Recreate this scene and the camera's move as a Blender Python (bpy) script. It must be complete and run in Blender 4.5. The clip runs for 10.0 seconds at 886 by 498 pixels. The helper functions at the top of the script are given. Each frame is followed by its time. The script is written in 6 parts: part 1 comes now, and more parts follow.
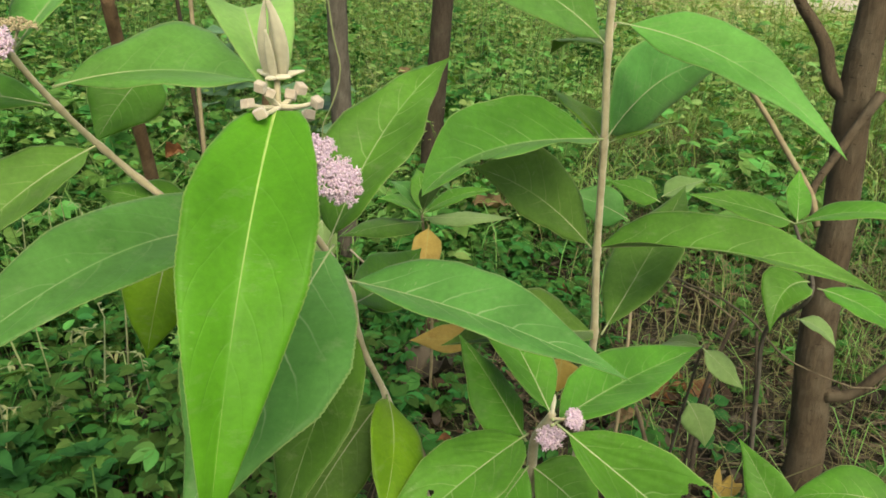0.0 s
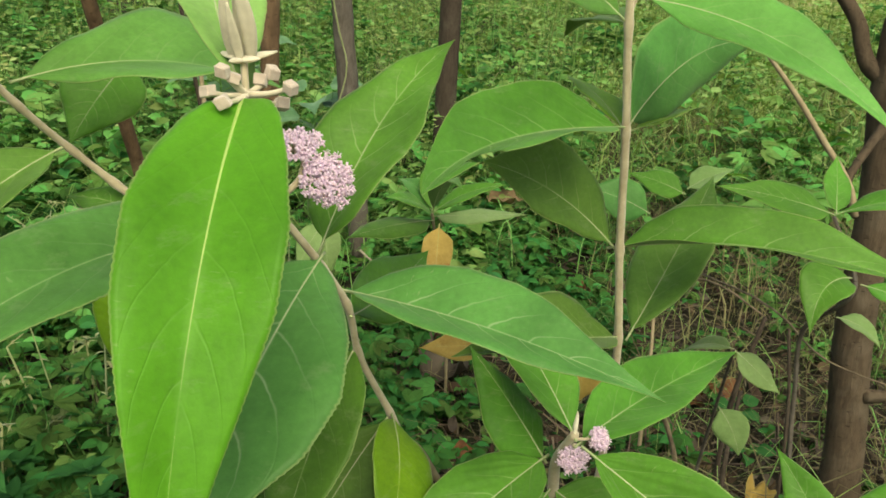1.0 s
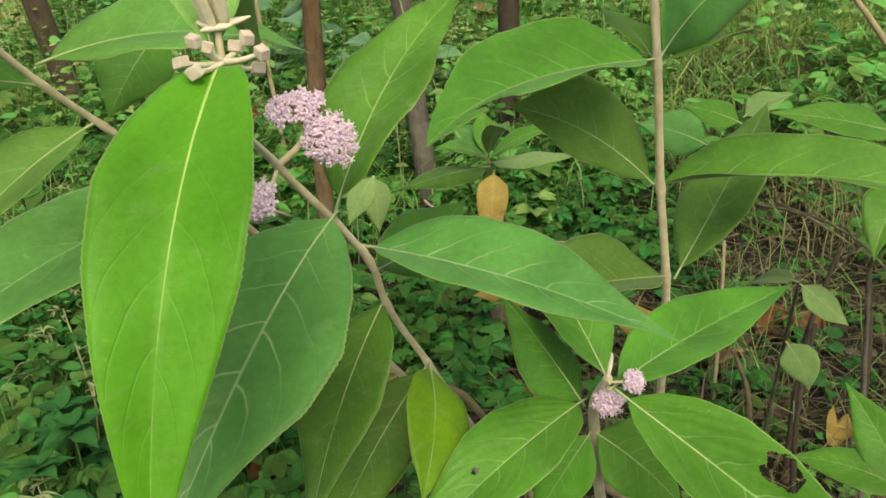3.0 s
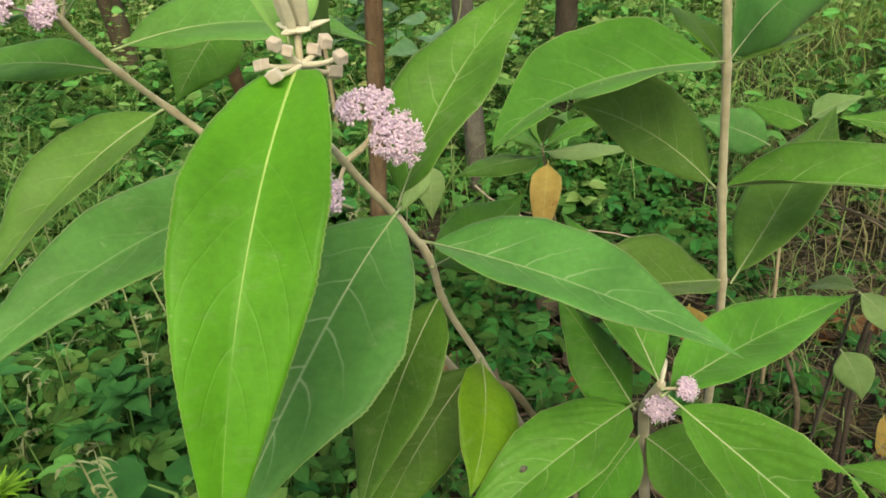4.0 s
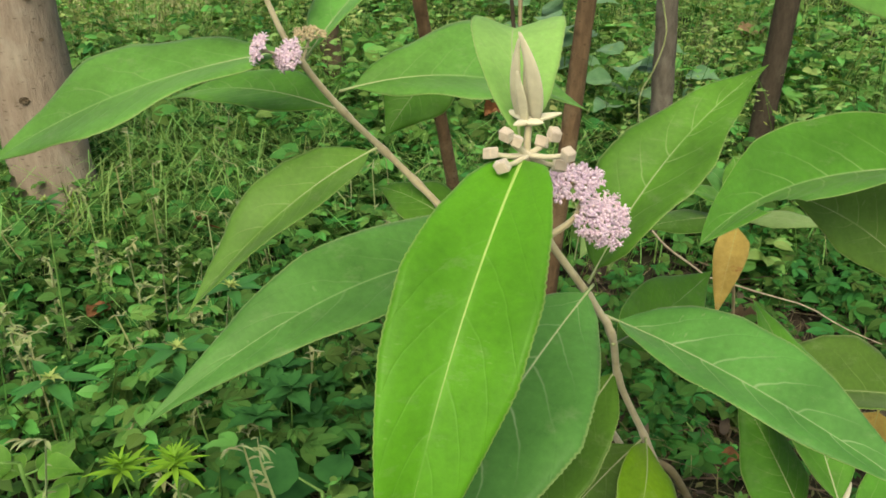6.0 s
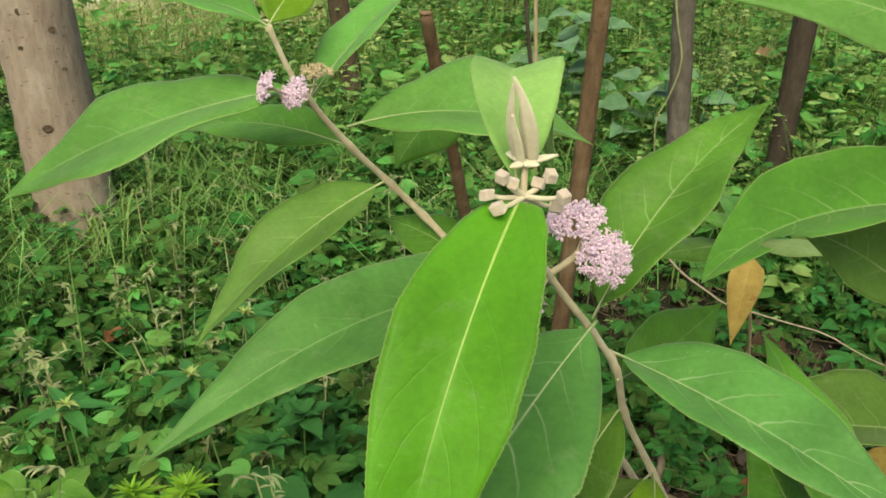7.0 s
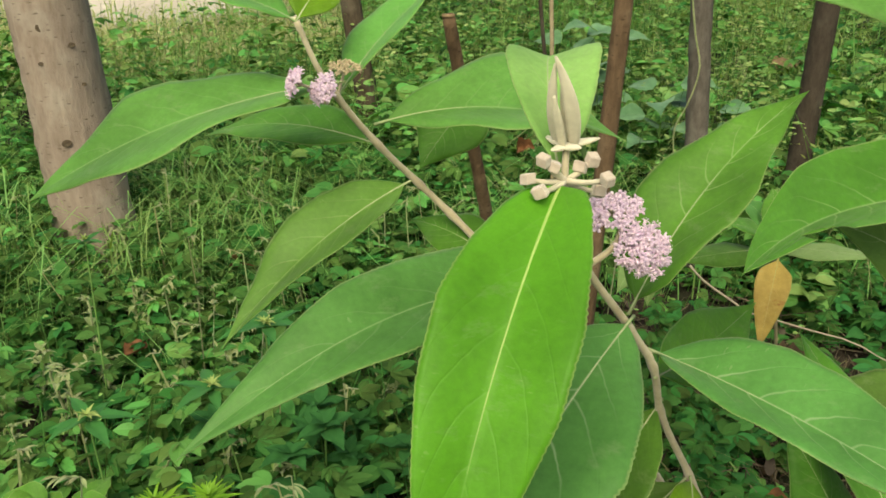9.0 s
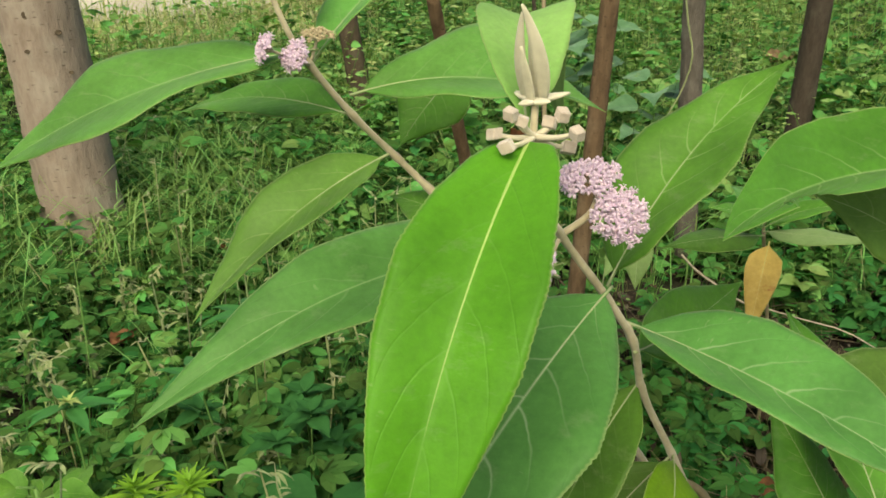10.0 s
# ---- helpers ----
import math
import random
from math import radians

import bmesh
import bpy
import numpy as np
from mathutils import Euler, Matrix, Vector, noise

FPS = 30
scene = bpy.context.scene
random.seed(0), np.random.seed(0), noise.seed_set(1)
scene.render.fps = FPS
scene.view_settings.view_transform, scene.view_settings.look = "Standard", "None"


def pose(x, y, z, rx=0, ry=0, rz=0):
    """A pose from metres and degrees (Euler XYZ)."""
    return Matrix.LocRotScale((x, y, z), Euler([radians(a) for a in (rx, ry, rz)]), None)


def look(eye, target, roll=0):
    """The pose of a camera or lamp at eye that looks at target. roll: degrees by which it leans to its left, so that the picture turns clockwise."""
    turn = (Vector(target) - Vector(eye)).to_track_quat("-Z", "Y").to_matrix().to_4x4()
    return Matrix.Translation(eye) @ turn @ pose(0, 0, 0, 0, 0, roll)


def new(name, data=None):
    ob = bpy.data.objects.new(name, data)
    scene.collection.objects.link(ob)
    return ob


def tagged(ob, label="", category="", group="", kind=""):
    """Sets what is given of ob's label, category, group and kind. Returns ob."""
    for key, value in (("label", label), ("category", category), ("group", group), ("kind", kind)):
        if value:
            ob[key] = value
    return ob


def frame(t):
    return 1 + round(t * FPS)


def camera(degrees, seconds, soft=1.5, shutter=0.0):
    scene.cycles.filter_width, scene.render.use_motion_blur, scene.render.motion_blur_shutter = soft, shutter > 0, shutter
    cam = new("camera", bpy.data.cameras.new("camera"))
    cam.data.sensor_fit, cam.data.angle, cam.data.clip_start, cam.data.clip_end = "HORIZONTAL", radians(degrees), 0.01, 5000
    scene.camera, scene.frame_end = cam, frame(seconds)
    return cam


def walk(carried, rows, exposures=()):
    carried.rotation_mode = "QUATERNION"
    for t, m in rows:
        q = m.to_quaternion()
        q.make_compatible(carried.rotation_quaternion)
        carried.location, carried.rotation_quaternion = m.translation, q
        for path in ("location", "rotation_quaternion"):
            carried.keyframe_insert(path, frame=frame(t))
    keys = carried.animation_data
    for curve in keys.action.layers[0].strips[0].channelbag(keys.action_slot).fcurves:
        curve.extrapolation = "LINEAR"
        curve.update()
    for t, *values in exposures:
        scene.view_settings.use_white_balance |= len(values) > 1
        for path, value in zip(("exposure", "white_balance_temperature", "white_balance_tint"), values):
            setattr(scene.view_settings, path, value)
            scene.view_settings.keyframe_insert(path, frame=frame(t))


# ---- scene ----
cam = camera(58.2, 10.0, soft=1.7)
PATH = [
    (0, (0.0002, -0.0000, 0.8002), -1.38, -18.95, 4.23),
    (0.5, (0.0034, 0.0336, 0.8027), -1.01, -19.23, 3.25),
    (1, (0.0081, 0.0588, 0.7860), -0.14, -19.30, 2.65),
    (1.5, (0.0095, 0.0693, 0.7969), 1.98, -19.67, 2.04),
    (2, (0.0358, 0.0652, 0.7877), 4.31, -20.72, -0.81),
    (2.5, (0.0548, 0.0642, 0.7909), 5.36, -21.56, -3.28),
    (2.7, (0.0536, 0.0624, 0.7864), 5.79, -22.30, -3.25),
    (3.8, (0.0480, 0.0658, 0.8015), 9.50, -24.36, -2.49),
    (4, (0.0419, 0.0643, 0.8020), 10.12, -24.62, -1.98),
    (4.5, (0.0492, 0.0761, 0.7965), 12.24, -25.15, -1.26),
    (5, (0.0442, 0.0775, 0.7966), 15.24, -25.34, 2.20),
    (5.5, (0.0307, 0.0689, 0.8223), 20.74, -25.12, 2.16),
    (6, (0.0192, 0.0693, 0.8360), 22.44, -23.91, 1.71),
    (6.2, (0.0176, 0.0715, 0.8376), 22.83, -23.16, 1.50),
    (7.3, (0.0302, 0.0741, 0.8460), 24.26, -22.23, 1.08),
    (7.5, (0.0277, 0.0735, 0.8432), 24.36, -22.04, 0.99),
    (8, (0.0190, 0.0721, 0.8405), 24.51, -21.60, 0.66),
    (8.5, (0.0128, 0.0715, 0.8445), 24.81, -21.49, 0.52),
    (9, (0.0163, 0.0722, 0.8293), 25.07, -21.15, 0.30),
    (9.5, (0.0283, 0.0814, 0.8223), 25.16, -21.24, 0.16),
    (10, (0.0261, 0.0839, 0.8097), 24.85, -21.34, 0.39),
]
walk(cam, [(t, pose(*eye, 90 + pitch, 0, yaw) @ pose(0, 0, 0, 0, 0, roll)) for t, eye, yaw, pitch, roll in PATH],
     exposures=[(0, 0.7, 8200, -3), (10, 0.7, 8200, -3)])

# ---- light: bright haze over a clearing, the sun softened by cloud
world = bpy.data.worlds.new("world")
scene.world = world
world.use_nodes = True
wn = world.node_tree
sky = wn.nodes.new("ShaderNodeTexSky")
sky.sky_type, sky.sun_disc = "NISHITA", False
sky.sun_elevation, sky.sun_rotation = radians(50), radians(165)
sky.air_density, sky.dust_density, sky.ozone_density = 1.0, 4.0, 0.6
wn.links.new(sky.outputs[0], wn.nodes["Background"].inputs[0])
wn.nodes["Background"].inputs[1].default_value = 0.113
sun = new("sun", bpy.data.lights.new("sun", "SUN"))
sun.data.energy, sun.data.angle, sun.data.color = 1.9, radians(40), (1.0, 0.95, 0.86)
sun.matrix_world = look((0, 0, 0), (-math.sin(radians(165)) * math.cos(radians(50)), -math.cos(radians(165)) * math.cos(radians(50)), -math.sin(radians(50))))


# ---- materials
def material(name):
    m = bpy.data.materials.new(name)
    m.use_nodes = True
    m.node_tree.nodes.remove(m.node_tree.nodes["Principled BSDF"])
    return m, m.node_tree.nodes, m.node_tree.links


def node(nodes, kind, **values):
    n = nodes.new(kind)
    for key, value in values.items():
        n.inputs[key.replace("_", " ")].default_value = value
    return n


def math_node(nodes, links, op, a, b=None, c=None):
    n = nodes.new("ShaderNodeMath")
    n.operation = op
    for i, v in enumerate((a, b, c)):
        if v is None:
            continue
        if isinstance(v, (int, float)):
            n.inputs[i].default_value = v
        else:
            links.new(v, n.inputs[i])
    return n.outputs[0]


def ramp(nodes, links, fac, stops):
    r = nodes.new("ShaderNodeValToRGB")
    while len(r.color_ramp.elements) < len(stops):
        r.color_ramp.elements.new(0.5)
    for e, (p, c) in zip(r.color_ramp.elements, stops):
        e.position, e.color = p, (*c, 1)
    links.new(fac, r.inputs[0])
    return r.outputs[0]


def mix(nodes, links, fac, a, b, blend="MIX"):
    m = nodes.new("ShaderNodeMix")
    m.data_type, m.blend_type = "RGBA", blend
    for i, v in ((0, fac), (6, a), (7, b)):
        if isinstance(v, (int, float)):
            m.inputs[i].default_value = v
        elif isinstance(v, tuple):
            m.inputs[i].default_value = (*v, 1)
        else:
            links.new(v, m.inputs[i])
    return m.outputs[2]


def noise_node(nodes, links, scale, detail=4.0, rough=0.55, vector=None):
    n = node(nodes, "ShaderNodeTexNoise", Scale=scale, Detail=detail, Roughness=rough)
    if vector is not None:
        links.new(vector, n.inputs["Vector"])
    return n.outputs["Fac"]


def finish(m, colour, rough, see=0.0, bump=None, strength=0.3, distance=0.001, sheen=0.0, glow=None, spec=0.35):
    """Joins colour, gloss, relief and, for leaves, the light that shines through."""
    nodes, links = m.node_tree.nodes, m.node_tree.links
    p = nodes.new("ShaderNodeBsdfPrincipled")
    p.inputs["Specular IOR Level"].default_value = spec
    p.inputs["Sheen Weight"].default_value = sheen
    if isinstance(colour, tuple):
        p.inputs["Base Color"].default_value = (*colour, 1)
    else:
        links.new(colour, p.inputs["Base Color"])
    if isinstance(rough, (int, float)):
        p.inputs["Roughness"].default_value = rough
    else:
        links.new(rough, p.inputs["Roughness"])
    if bump is not None:
        b = node(nodes, "ShaderNodeBump", Strength=strength, Distance=distance)
        links.new(bump, b.inputs["Height"])
        links.new(b.outputs[0], p.inputs["Normal"])
    out = nodes["Material Output"].inputs["Surface"]
    if see:
        tr = nodes.new("ShaderNodeBsdfTranslucent")
        warm = mix(nodes, links, 1.0, colour, glow or (1.25, 1.2, 0.55), "MULTIPLY")
        links.new(warm, tr.inputs["Color"])
        mx = nodes.new("ShaderNodeMixShader")
        mx.inputs[0].default_value = see
        links.new(p.outputs[0], mx.inputs[1])
        links.new(tr.outputs[0], mx.inputs[2])
        links.new(mx.outputs[0], out)
    else:
        links.new(p.outputs[0], out)
    return m


def leaf_material(name, dark, light, vein, see, rough, blotch=None, veiny=0.6):
    """A large leaf: side veins that curve towards the tip, a fine net between them, blotches and dust. UV: x across, y along."""
    m, nodes, links = material(name)
    uv = nodes.new("ShaderNodeUVMap")
    sep = nodes.new("ShaderNodeSeparateXYZ")
    links.new(uv.outputs[0], sep.inputs[0])
    across = math_node(nodes, links, "ABSOLUTE", math_node(nodes, links, "SUBTRACT", sep.outputs[0], 0.5))
    info = nodes.new("ShaderNodeObjectInfo")
    geo = nodes.new("ShaderNodeTexCoord")
    place = geo.outputs["Object"]
    wob = math_node(nodes, links, "MULTIPLY", noise_node(nodes, links, 60.0, 2.0, 0.5, place), 0.035)
    bend = math_node(nodes, links, "MULTIPLY", math_node(nodes, links, "POWER", across, 1.35), 0.62)
    side = math_node(nodes, links, "GREATER_THAN", sep.outputs[0], 0.5)
    run = math_node(nodes, links, "ADD", math_node(nodes, links, "SUBTRACT", sep.outputs[1], bend), math_node(nodes, links, "ADD", wob, math_node(nodes, links, "MULTIPLY", side, 0.03)))
    wave = math_node(nodes, links, "PINGPONG", math_node(nodes, links, "MULTIPLY", run, 8.0), 0.5)
    line = nodes.new("ShaderNodeMapRange")
    line.interpolation_type = "SMOOTHSTEP"
    line.inputs["From Min"].default_value, line.inputs["From Max"].default_value = 0.0, 0.05
    line.inputs["To Min"].default_value, line.inputs["To Max"].default_value = 1.0, 0.0
    links.new(wave, line.inputs["Value"])
    fade = nodes.new("ShaderNodeMapRange")
    fade.inputs["From Min"].default_value, fade.inputs["From Max"].default_value = 0.07, 0.36
    fade.inputs["To Min"].default_value, fade.inputs["To Max"].default_value = 0.9, 0.0
    links.new(across, fade.inputs["Value"])
    patchy = noise_node(nodes, links, 25.0, 2.0, 0.5, place)
    veins = math_node(nodes, links, "MULTIPLY", math_node(nodes, links, "MULTIPLY", line.outputs[0], fade.outputs[0]), math_node(nodes, links, "MULTIPLY", patchy, veiny))
    cells = node(nodes, "ShaderNodeTexVoronoi", Scale=420.0)
    cells.feature = "DISTANCE_TO_EDGE"
    links.new(place, cells.inputs["Vector"])
    blot = noise_node(nodes, links, 14.0, 5.0, 0.6, place)
    base = mix(nodes, links, ramp(nodes, links, blot, [(0.36, (0, 0, 0)), (0.64, (1, 1, 1))]), tuple(c * 0.88 for c in dark), tuple(c * 1.06 for c in light))
    grain = noise_node(nodes, links, 260.0, 4.0, 0.7, place)
    vary = math_node(nodes, links, "ADD", math_node(nodes, links, "MULTIPLY", info.outputs["Random"], 0.22), math_node(nodes, links, "ADD", math_node(nodes, links, "MULTIPLY", grain, 0.5), 0.67))
    hsv = nodes.new("ShaderNodeHueSaturation")
    links.new(base, hsv.inputs["Color"])
    links.new(vary, hsv.inputs["Value"])
    links.new(math_node(nodes, links, "ADD", math_node(nodes, links, "MULTIPLY", info.outputs["Random"], 0.012), 0.494), hsv.inputs["Hue"])
    scuffed = node(nodes, "ShaderNodeMapping", Scale=(1.0, 1.0, 3.0))
    links.new(place, scuffed.inputs["Vector"])
    dust = ramp(nodes, links, noise_node(nodes, links, 46.0, 7.0, 0.72, scuffed.outputs[0]), [(0.56, (0, 0, 0)), (0.78, (1, 1, 1))])
    dusty = mix(nodes, links, math_node(nodes, links, "MULTIPLY", dust, 0.3), hsv.outputs[0], (0.34, 0.4, 0.26))
    streaks = node(nodes, "ShaderNodeMapping", Scale=(7.0, 75.0, 1.0), Rotation=(0, 0, 0.5))
    links.new(uv.outputs[0], streaks.inputs["Vector"])
    scratch = ramp(nodes, links, noise_node(nodes, links, 1.0, 2.0, 0.5, streaks.outputs[0]), [(0.66, (0, 0, 0)), (0.72, (1, 1, 1))])
    worn = ramp(nodes, links, noise_node(nodes, links, 30.0, 3.0, 0.6, place), [(0.54, (0, 0, 0)), (0.62, (1, 1, 1))])
    dusty = mix(nodes, links, math_node(nodes, links, "MULTIPLY", math_node(nodes, links, "MULTIPLY", scratch, worn), 0.22), dusty, (0.42, 0.5, 0.3))
    if blotch:
        spots = ramp(nodes, links, noise_node(nodes, links, 38.0, 5.0, 0.7, place), [(0.58, (0, 0, 0)), (0.7, (1, 1, 1))])
        dusty = mix(nodes, links, spots, dusty, blotch)
    colour = mix(nodes, links, veins, dusty, vein)
    spine = nodes.new("ShaderNodeMapRange")
    spine.inputs["From Min"].default_value, spine.inputs["From Max"].default_value = 0.003, 0.013
    spine.inputs["To Min"].default_value, spine.inputs["To Max"].default_value = 0.5, 0.0
    links.new(across, spine.inputs["Value"])
    colour = mix(nodes, links, spine.outputs[0], colour, vein)
    rim = nodes.new("ShaderNodeMapRange")
    rim.inputs["From Min"].default_value, rim.inputs["From Max"].default_value = 0.482, 0.497
    rim.inputs["To Max"].default_value = 0.55
    links.new(across, rim.inputs["Value"])
    colour = mix(nodes, links, rim.outputs[0], colour, (0.36, 0.46, 0.2))
    relief = math_node(nodes, links, "SUBTRACT", math_node(nodes, links, "MULTIPLY", math_node(nodes, links, "MINIMUM", cells.outputs["Distance"], 0.2), 0.5), math_node(nodes, links, "MULTIPLY", line.outputs[0], 0.9))
    relief = math_node(nodes, links, "ADD", relief, math_node(nodes, links, "MULTIPLY", math_node(nodes, links, "SINE", math_node(nodes, links, "MULTIPLY", wave, 6.28)), 0.2))
    return finish(m, colour, rough, see, relief, 0.24, 0.0011, sheen=0.13, spec=0.3)


LEAF = leaf_material("leaf_upper", (0.078, 0.238, 0.026), (0.108, 0.31, 0.038), (0.33, 0.48, 0.22), 0.38, 0.5, None, 0.95)
LEAF_LIGHT = leaf_material("leaf_young", (0.105, 0.3, 0.055), (0.14, 0.375, 0.08), (0.3, 0.46, 0.2), 0.36, 0.5)
LEAF_BRIGHT = leaf_material("leaf_fresh", (0.082, 0.265, 0.014), (0.11, 0.325, 0.022), (0.15, 0.38, 0.06), 0.42, 0.5)
LEAF_DARK = leaf_material("leaf_old", (0.06, 0.155, 0.018), (0.085, 0.21, 0.026), (0.22, 0.32, 0.13), 0.38, 0.5)
LEAF_YELLOWING = leaf_material("leaf_yellowing", (0.125, 0.31, 0.014), (0.175, 0.37, 0.02), (0.3, 0.42, 0.06), 0.42, 0.5)
LEAF_BELOW = leaf_material("leaf_underside", (0.16, 0.27, 0.10), (0.2, 0.32, 0.13), (0.34, 0.42, 0.22), 0.3, 0.8)
LEAF_COOL = leaf_material("leaf_cool", (0.078, 0.25, 0.052), (0.108, 0.32, 0.074), (0.27, 0.42, 0.2), 0.36, 0.48)
LEAF_VEINED = leaf_material("leaf_veined", (0.075, 0.235, 0.052), (0.105, 0.3, 0.072), (0.36, 0.5, 0.3), 0.36, 0.48, None, 1.2)
# The top leaf's pale green stands in for light shining through it.
LEAF_TOP = leaf_material("leaf_shone_through", (0.2, 0.4, 0.1), (0.26, 0.46, 0.14), (0.4, 0.52, 0.24), 0.36, 0.7)
LEAF_PALE = leaf_material("leaf_pale", (0.16, 0.28, 0.09), (0.22, 0.35, 0.14), (0.34, 0.42, 0.22), 0.3, 0.8)
LEAF_OLIVE = leaf_material("leaf_dull", (0.092, 0.21, 0.034), (0.128, 0.27, 0.052), (0.3, 0.42, 0.18), 0.38, 0.5, None, 0.8)
LEAF_DEAD = leaf_material("leaf_withered", (0.33, 0.235, 0.055), (0.44, 0.335, 0.095), (0.5, 0.4, 0.15), 0.3, 0.6, (0.24, 0.12, 0.03))


def plain_material(name, a, b, scale, rough=0.7, see=0.0, bump_scale=None, strength=0.4, distance=0.001, sheen=0.0, island=0.0, spec=0.3):
    """Two tones mingled by noise, with relief; island: how far separate pieces differ."""
    m, nodes, links = material(name)
    place = nodes.new("ShaderNodeTexCoord").outputs["Object"]
    f = noise_node(nodes, links, scale, 5.0, 0.6, place)
    colour = mix(nodes, links, ramp(nodes, links, f, [(0.3, (0, 0, 0)), (0.7, (1, 1, 1))]), a, b)
    if island:
        g = nodes.new("ShaderNodeNewGeometry").outputs["Random Per Island"]
        hsv = nodes.new("ShaderNodeHueSaturation")
        links.new(colour, hsv.inputs["Color"])
        links.new(math_node(nodes, links, "ADD", math_node(nodes, links, "MULTIPLY", g, island), 1 - island / 2), hsv.inputs["Value"])
        links.new(math_node(nodes, links, "ADD", math_node(nodes, links, "MULTIPLY", g, 0.06), 0.47), hsv.inputs["Hue"])
        colour = hsv.outputs[0]
    bump = noise_node(nodes, links, bump_scale, 5.0, 0.65, place) if bump_scale else None
    return finish(m, colour, rough, see, bump, strength, distance, sheen, spec=spec)


STEM = plain_material("woolly_stem", (0.33, 0.285, 0.19), (0.48, 0.43, 0.315), 90, 0.9, bump_scale=900, distance=0.0006, sheen=0.4)
STEM_OLD = plain_material("woody_stem", (0.24, 0.19, 0.12), (0.34, 0.29, 0.2), 60, 0.9, bump_scale=400, distance=0.001)
RIB = plain_material("midrib", (0.33, 0.4, 0.22), (0.45, 0.5, 0.31), 80, 0.7, see=0.15)
RIB_FRESH = plain_material("midrib_fresh", (0.27, 0.45, 0.11), (0.38, 0.53, 0.17), 80, 0.7, see=0.15)
STEM_PALE = plain_material("pale_woolly_stem", (0.44, 0.4, 0.3), (0.57, 0.53, 0.42), 90, 0.9, bump_scale=900, distance=0.0006, sheen=0.4)
WOOL = plain_material("woolly_bud", (0.38, 0.315, 0.265), (0.52, 0.445, 0.385), 200, 0.95, bump_scale=1500, distance=0.001, sheen=0.6)
YOUNG = plain_material("young_leaf", (0.58, 0.55, 0.44), (0.74, 0.71, 0.6), 120, 0.9, see=0.2, bump_scale=1200, distance=0.0005, sheen=0.4)
PETAL = plain_material("lilac_petal", (0.62, 0.45, 0.71), (0.87, 0.75, 0.93), 300, 0.7, see=0.25)
STAMEN = plain_material("stamen", (0.74, 0.59, 0.76), (0.82, 0.7, 0.83), 300, 0.7)
DRY = plain_material("dry_flower", (0.4, 0.33, 0.22), (0.52, 0.44, 0.3), 300, 0.9)


def bark_material(name, dark, light, lichen, fine=1.0):
    """Bark: streaks along the trunk, pale lichen patches, small dark pores and shallow fissures."""
    m, nodes, links = material(name)
    coord = nodes.new("ShaderNodeTexCoord").outputs["Object"]
    stretch = node(nodes, "ShaderNodeMapping", Scale=(1.0, 1.0, 0.28))
    links.new(coord, stretch.inputs["Vector"])
    streak = noise_node(nodes, links, 60.0 * fine, 6.0, 0.68, stretch.outputs[0])
    broad = noise_node(nodes, links, 9.0 * fine, 4.0, 0.6, coord)
    pores = node(nodes, "ShaderNodeTexVoronoi", Scale=75.0 * fine)
    ringed = node(nodes, "ShaderNodeMapping", Scale=(0.45, 0.45, 1.6))
    links.new(coord, ringed.inputs["Vector"])
    links.new(ringed.outputs[0], pores.inputs["Vector"])
    pore = ramp(nodes, links, pores.outputs["Distance"], [(0.06, (1, 1, 1)), (0.2, (0, 0, 0))])
    base = mix(nodes, links, ramp(nodes, links, streak, [(0.3, (0, 0, 0)), (0.7, (1, 1, 1))]), dark, light)
    base = mix(nodes, links, math_node(nodes, links, "MULTIPLY", ramp(nodes, links, broad, [(0.5, (0, 0, 0)), (0.68, (1, 1, 1))]), 0.55), base, lichen)
    base = mix(nodes, links, math_node(nodes, links, "MULTIPLY", pore, 0.75), base, tuple(c * 0.45 for c in dark))
    relief = math_node(nodes, links, "SUBTRACT", math_node(nodes, links, "ADD", streak, math_node(nodes, links, "MULTIPLY", broad, 0.8)), math_node(nodes, links, "MULTIPLY", pore, 0.25))
    return finish(m, base, 0.9, 0.0, relief, 0.9, 0.006, spec=0.2)


BARK = bark_material("smooth_bark", (0.2, 0.155, 0.13), (0.31, 0.255, 0.22), (0.38, 0.34, 0.3), 1.0)
BARK_BROWN = bark_material("brown_bark", (0.055, 0.041, 0.029), (0.105, 0.08, 0.057), (0.15, 0.13, 0.1), 1.6)
BARK_RUSSET = bark_material("russet_bark", (0.085, 0.055, 0.034), (0.17, 0.113, 0.07), (0.25, 0.185, 0.125), 2.2)
BARK_GREY = bark_material("grey_bark", (0.075, 0.066, 0.058), (0.14, 0.125, 0.11), (0.2, 0.19, 0.17), 2.0)
BARK_DARK = bark_material("dark_bark", (0.036, 0.028, 0.022), (0.07, 0.056, 0.045), (0.09, 0.08, 0.065), 2.0)
TWIG = plain_material("dry_twig", (0.06, 0.047, 0.034), (0.19, 0.15, 0.108), 40, 0.9, island=0.4)
TWIG_PALE = plain_material("pale_twig", (0.24, 0.2, 0.155), (0.4, 0.35, 0.28), 60, 0.9, bump_scale=300)
GRASS = plain_material("grass_blade", (0.13, 0.28, 0.07), (0.26, 0.42, 0.15), 3, 0.6, see=0.35, island=0.5)
STRAW = plain_material("seed_stalk", (0.24, 0.31, 0.14), (0.41, 0.44, 0.26), 4, 0.85, see=0.25, island=0.4)
WOOLLY_GREEN = plain_material("woolly_weed_leaf", (0.16, 0.24, 0.09), (0.3, 0.37, 0.17), 70, 0.9, see=0.25, sheen=0.3)
